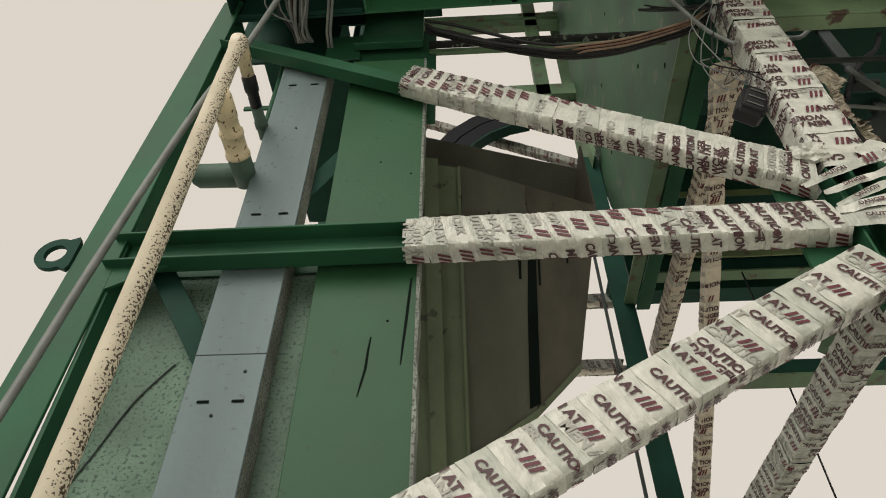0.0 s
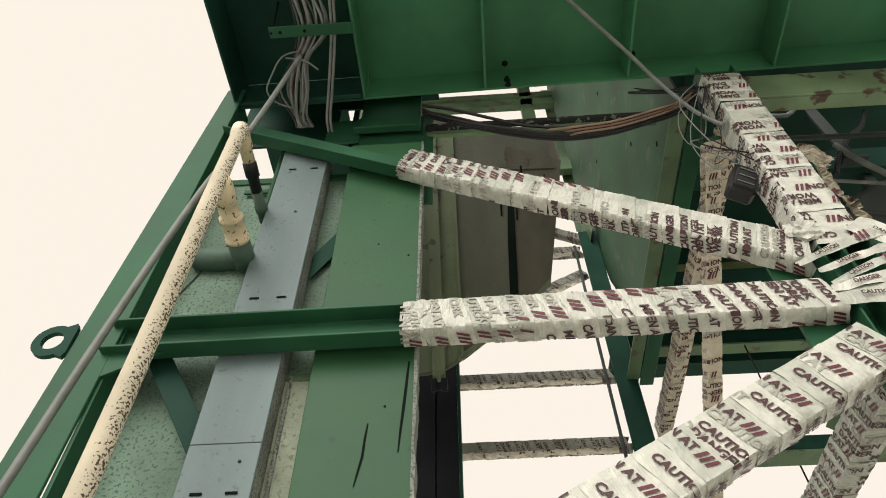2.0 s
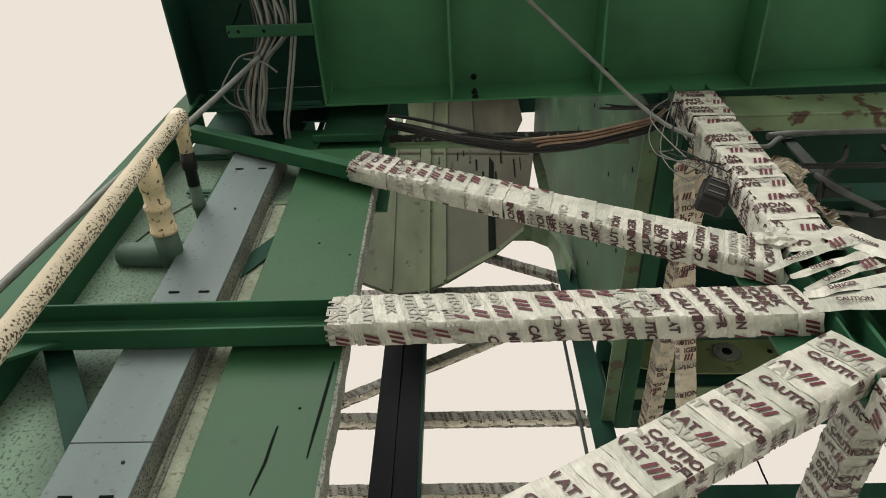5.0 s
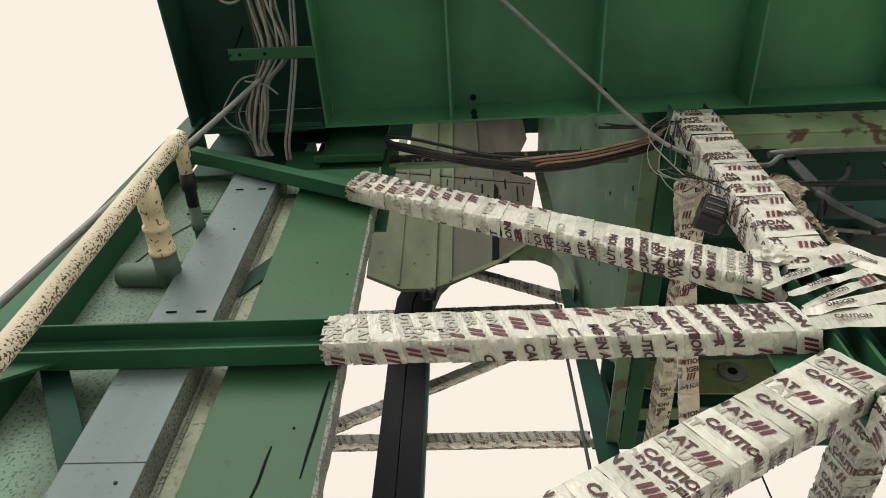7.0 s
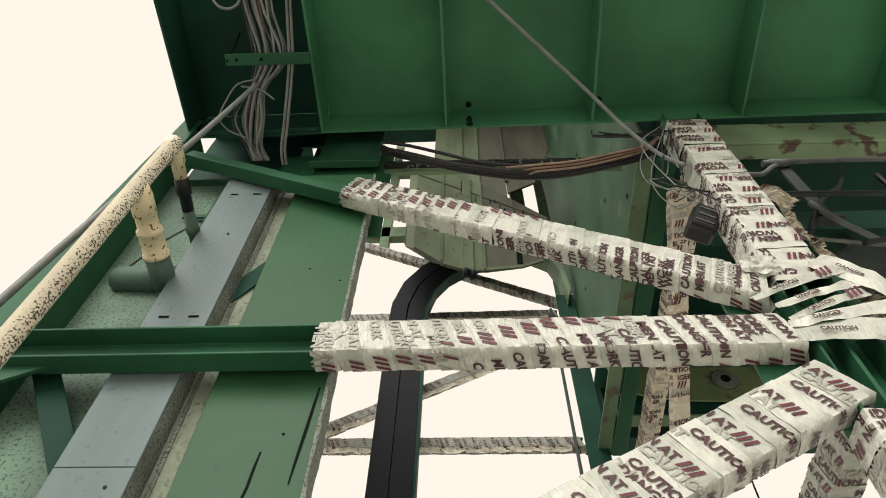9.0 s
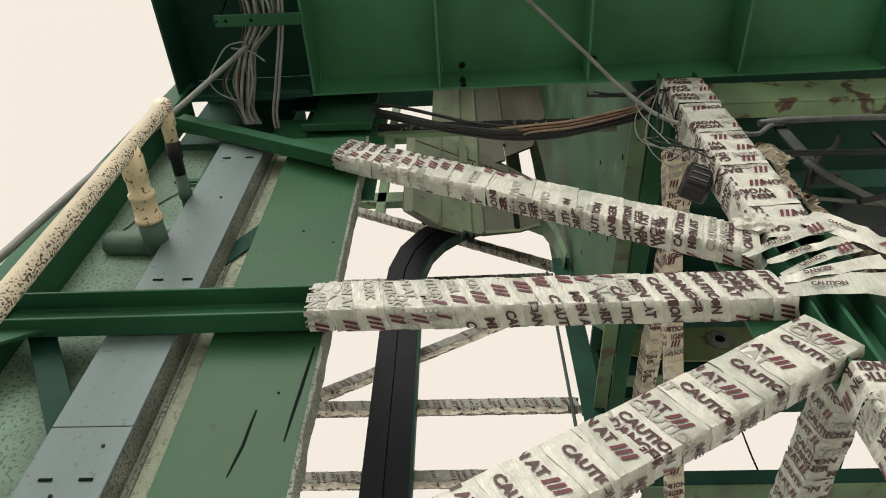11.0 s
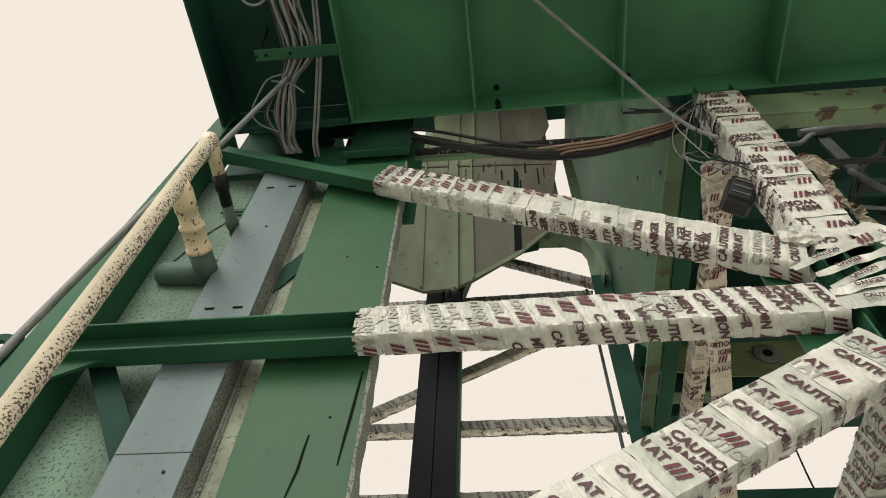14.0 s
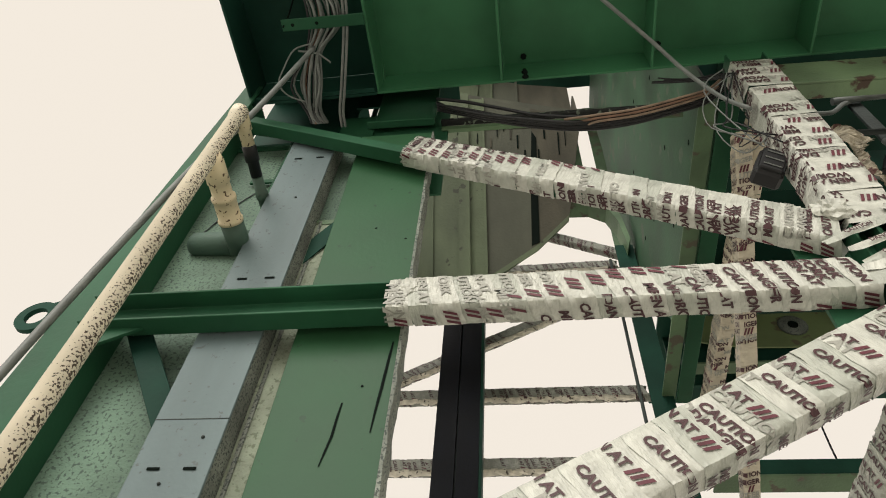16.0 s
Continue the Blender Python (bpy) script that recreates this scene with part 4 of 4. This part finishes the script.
def crumple(centre, size, seed):
    """A crushed knot of tape."""
    rng_ = random.Random(seed)
    bm_ = bmesh.new()
    bmesh.ops.create_icosphere(bm_, subdivisions=3, radius=1.0)
    for v_ in bm_.verts:
        k = 0.75 + 0.5 * noise.noise(v_.co * 2.3 + Vector((seed, 0, 0))) + 0.2 * rng_.random()
        v_.co = Vector(centre) + Vector((v_.co.x * size[0], v_.co.y * size[1], v_.co.z * size[2])) * k
    return bm_


part("knot", crumple((-0.125, 1.405, 2.985), (0.035, 0.012, 0.04), 3), TAPE, beam, "crushed knot of tape", Matrix(beam.matrix_basis).inverted())
part("knot", crumple((1.10, 1.40, 3.245), (0.06, 0.03, 0.055), 5), TAPE, brace1, "crushed knot of tape", Matrix(brace1.matrix_basis).inverted())

# ragged wrap hanging beside the column
rag = thing("ragged_wrap", "frayed mortar caked wrapping hanging beside the column", "cloth")
bm = bmesh.new()
prev = None
rng = random.Random(3)
for i in range(130):
    t = i / 129
    c = Vector((1.293, 1.415, 3.80)).lerp(Vector((1.33, 1.415, 2.98)), t)
    w = 0.03 + 0.085 * max(0.0, 1 - abs(t - 0.10) / 0.12) + 0.025 * max(0.0, 1 - abs(t - 0.72) / 0.25) + rng.uniform(-0.012, 0.012) + (0.02 if rng.random() < 0.12 else 0)
    row = [bm.verts.new(c + Vector((w * k / 4, 0.012 * math.sin(k * 1.7 + i * 0.17) + rng.uniform(-0.004, 0.004), -0.006 * k + rng.uniform(-0.003, 0.003)))) for k in range(5)]
    if prev:
        for k in range(4):
            bm.faces.new((prev[k], prev[k + 1], row[k + 1], row[k]))
    prev = row
part("sheet", bm, CANVAS, rag)

# ---------------------------------------------------------------- the hoisted skip
# its origin is the bolt at the bottom of the rib
skip = thing("hoist_skip", "cement stained steel skip bucket lifted up the tower", "skip bucket")


LEAN_F = 0.6


def face_plate(poly, t=0.012, lift=0.0):
    """A plate on the bucket's overhanging front; poly in (x, height)."""
    bm_ = bmesh.new()
    a = [bm_.verts.new((x, -LEAN_F * z - lift, z)) for x, z in poly]
    b = [bm_.verts.new((x, -LEAN_F * z - lift + t, z + 0.3 * t)) for x, z in poly]
    bm_.faces.new(a)
    bm_.faces.new(b[::-1])
    for k in range(len(a)):
        q = (k + 1) % len(a)
        bm_.faces.new((a[k], b[k], b[q], a[q]))
    return bm_


def wall_plate(edge, t=0.012, back=(0.02, 0.5)):
    """A plate running back from an edge of the front."""
    bm_ = bmesh.new()
    for (xa, za), (xb, zb) in zip(edge, edge[1:]):
        q = [Vector((xa, -LEAN_F * za + 0.004, za)), Vector((xb, -LEAN_F * zb + 0.004, zb))]
        o = Vector((0, *back))
        cen = Vector((0.15, -0.2, 0.9))
        n_ = (q[1] - q[0]).cross(o).normalized()
        if n_.dot(cen - q[0]) < 0:
            n_ = -n_
        v = [bm_.verts.new(p) for p in (q[0], q[1], q[1] + o, q[0] + o, q[0] + n_ * t, q[1] + n_ * t, q[1] + o + n_ * t, q[0] + o + n_ * t)]
        for f_ in ((0, 1, 2, 3), (7, 6, 5, 4), (0, 4, 5, 1), (1, 5, 6, 2), (2, 6, 7, 3), (3, 7, 4, 0)):
            bm_.faces.new([v[k] for k in f_])
    return bm_


part("front_plate", face_plate([(-0.43, 0.12), (-0.20, 0.03), (0.0, 0.045), (0.12, 0.10), (0.12, 1.31), (-0.465, 1.40)]), SKIP, skip, "olive stained front plate")
part("front_plate", face_plate([(0.125, 0.10), (0.44, 0.29), (0.44, 1.22), (0.125, 1.32)]), SKIP_DK, skip, "streaked front plate darkened for shade")
part("front_plate", face_plate([(0.445, 0.29), (0.645, 0.46), (0.76, 1.03), (0.775, 1.12), (0.445, 1.22)]), SKIP_BR, skip, "brown mortar caked front plate")
part("side_plate", wall_plate([(-0.43, 0.12), (-0.465, 1.40)]), SKIP, skip)
part("side_plate", wall_plate([(0.645, 0.46), (0.76, 1.03), (0.775, 1.12)]), SKIP_BR, skip)
part("bottom_plate", wall_plate([(-0.43, 0.12), (-0.20, 0.03), (0.0, 0.045), (0.12, 0.10), (0.44, 0.29), (0.645, 0.46)]), SKIP_DK, skip)
part("back_plate", face_plate([(-0.44, 0.64), (0.12, 0.62), (0.62, 0.98), (0.76, 1.50), (-0.45, 1.78)], lift=-0.31), SKIP_DK, skip)
part("rib", face_plate([(-0.045, 0.0), (0.025, 0.0), (0.02, 1.33), (-0.05, 1.34)], 0.03, 0.034), SKIP, skip)
part("rib", face_plate([(0.115, 0.10), (0.130, 0.105), (0.128, 1.30), (0.115, 1.30)], 0.02, 0.022), SKIP, skip)
part("rib", face_plate([(-0.225, 0.06), (-0.210, 0.055), (-0.22, 1.35), (-0.235, 1.35)], 0.012, 0.014), SKIP, skip)
part("dark_streak", face_plate([(0.405, 0.31), (0.455, 0.33), (0.475, 1.0), (0.445, 1.05), (0.42, 0.7)], 0.004, 0.006), MARKER, skip, "dark streak at the corner")
part("seam", face_plate([(-0.45, 1.10), (0.73, 1.07), (0.73, 1.085), (-0.45, 1.115)], 0.006, 0.007), SKIP_BR, skip)
part("lip", face_plate([(0.10, 0.085), (0.44, 0.275), (0.645, 0.445), (0.645, 0.475), (0.44, 0.305), (0.10, 0.115)], 0.01, 0.012), SKIP, skip)
part("bolt", lathe((-0.01, -0.03, 0.03), (-0.01, -0.03, -0.035), [(0, 0.03), (0.02, 0.03), (0.022, 0.019), (0.065, 0.019)], 12), SKIP, skip, "stained pin stub")
part("roller", lathe((-0.055, -0.015, -0.03), (0.035, -0.015, -0.03), [(0, 0.02), (0.004, 0.038), (0.03, 0.038), (0.034, 0.030), (0.056, 0.030), (0.06, 0.038), (0.086, 0.038), (0.09, 0.02)], 18), BLACK, skip, "black greased guide roller")
rng = random.Random(15)
for k in range(18):
    x = -0.10 + 0.045 * k
    zz = 1.27 - 0.18 * max(0, x) - rng.random() * 0.28
    ln = 0.03 + 0.14 * rng.random()
    w = 0.002 + 0.005 * rng.random()
    part("mortar_drip", face_plate([(x - w, zz - ln), (x + w * 0.6, zz - ln), (x + w, zz), (x - w, zz)], 0.006, 0.008), MARKER if k % 3 else SKIP_BR, skip)

for x in (-0.14, 0.06):
    part("guide_bracket", box(x, x + 0.04, -0.5, 0.125, 1.28, 1.34, 0.003), BLACK, skip, "black guide bracket")

carriage = thing("skip_carriage", "stained steel carriage plate behind the skip, riding the hoist rail", "hoist carriage")
part("plate", plate([(-0.32, 0.55), (0.11, 0.55), (0.11, 2.78), (-0.32, 2.97)], "y", 0.0, 0.02, 0.002), SKIP, carriage, "olive stained plate")
part("plate", plate([(0.115, 0.60), (0.37, 0.75), (0.37, 2.62), (0.115, 2.76)], "y", 0.0, 0.02, 0.002), SKIP_DK, carriage, "stained plate darkened for shade")
part("plate", plate([(0.375, 0.80), (0.64, 1.0), (0.90, 1.9), (0.90, 2.42), (0.375, 2.60)], "y", 0.0, 0.02, 0.002), SKIP_BR, carriage, "brown mortar caked plate")
part("stiffener", box(0.10, 0.125, -0.03, -0.001, 0.8, 2.74, 0.002), SKIP, carriage)
part("stiffener", box(0.36, 0.385, -0.03, -0.001, 1.0, 2.6, 0.002), SKIP_DK, carriage)
part("stiffener", box(-0.10, -0.03, -0.025, -0.001, 0.8, 2.8, 0.003), SKIP, carriage)
for z in (1.5, 2.2):
    part("roller", box(-0.16, 0.02, 0.02, 0.195, z - 0.04, z + 0.04, 0.006), BLACK, carriage)

wing = thing("skip_shield", "cement speckled green shield plate travelling with the skip", "steel plate")
part("sheet", box(-0.44, 0.38, 0.0, 0.012, -3.2, 0.0, 0.002), SPLASH_G, wing)
part("edge_bar", box(-0.44, 0.38, -0.008, -0.001, -0.05, -0.01, 0.002), GREEN, wing)
bm = tube([(-0.40, -0.004, -0.75), (-0.36, -0.004, -0.66), (-0.30, -0.004, -0.50), (-0.22, -0.004, -0.38)], 0.0025, 6)
part("weld_seam", bm, DARK, wing)

# Pale bar added before the shield so that the gap looks lit.
slide = thing("crusted_slide", "added cement-crusted bar beside the shield, brightened to look lit", "steel bar")
part("bar", box(-0.05, 0.11, 0.0, 0.010, -3.2, 0.0, 0.001), SPLASH_P, slide)
part("edge_rib", box(-0.012, 0.0, -0.005, -0.001, -3.2, -0.01, 0.001), SPLASH, slide)
part("top_cap", box(-0.05, 0.11, -0.004, -0.001, -0.03, -0.002, 0.001), GREEN_OLD, slide)


def motions():
    # seconds, x, y, z, pitch, yaw of the skip's lower bolt
    B = ((0.0, -0.155, 2.90, 2.827, 0, 0), (0.5, -0.155, 2.90, 3.093, 0, 0), (1.0, -0.158, 2.90, 3.355, 0, 0), (1.5, -0.162, 2.90, 3.625, 0, 0), (2.0, -0.162, 2.90, 3.93, 0, 0), (2.5, -0.16, 2.90, 4.235, -1, 0), (3.0, -0.15, 2.90, 4.46, -4, 0),
         (3.6, -0.12, 2.90, 4.65, -9, 0), (4.4, -0.075, 2.90, 4.79, -12, 0), (5.5, -0.045, 2.90, 4.89, -15, 1), (6.2, -0.045, 2.89, 4.97, -18, 3), (7.0, -0.037, 2.88, 5.06, -21, 6), (7.5, 0.03, 2.90, 5.17, -23, 10), (8.0, 0.11, 2.94, 5.31, -26, 15), (8.5, 0.20, 3.0, 5.45, -29, 19),
         (9.0, 0.25, 3.04, 5.56, -31, 22), (9.6, 0.267, 3.06, 5.60, -32, 23), (10.8, 0.267, 3.06, 5.60, -32, 23), (11.5, 0.255, 3.05, 5.58, -32, 22), (12.0, 0.18, 3.0, 5.45, -29, 18), (12.5, 0.09, 2.94, 5.28, -25, 12), (13.0, 0.01, 2.90, 5.14, -22, 7), (13.5, -0.05, 2.89, 5.05, -20, 3), (14.0, -0.08, 2.90, 4.985, -18, 1), (14.5, -0.115, 2.90, 4.92, -16, 0),
         (15.0, -0.14, 2.90, 4.84, -13, 0), (15.5, -0.145, 2.90, 4.74, -9, 0), (16.0, -0.14, 2.90, 4.62, -4, 0))
    walk(skip, [(t, pose(x, y, z, p, 0, a)) for t, x, y, z, p, a in B])
    # the rope draws the carriage further up than the skip once that begins to tip
    C = ((0.5, 0.0), (1.0, 0.0), (1.5, 0.25), (2.0, 0.7), (2.5, 1.1), (3.0, 1.4), (15.5, 1.4), (16.0, 1.3))

    def rise(t):
        for (a, u), (c, v) in zip(C, C[1:]):
            if a <= t <= c:
                return u + (v - u) * (t - a) / (c - a)
        return 0.0

    walk(carriage, [(t, pose(x, 3.20, min(6.3, z + rise(t)))) for t, x, y, z, p, a in B])
    # the slide hangs one metre under the skip's bolt
    walk(slide, [(t, pose(-0.53, 1.555, min(z - 1.05, 4.1))) for t, x, y, z, p, a in B])
    W = ((0.0, 3.0), (0.5, 3.25), (1.0, 3.5), (1.5, 3.76), (2.0, 4.0), (2.5, 4.16), (3.0, 4.22), (16.0, 4.22))
    walk(wing, [(t, pose(-0.62, 1.567, z)) for t, z in W])


motions()
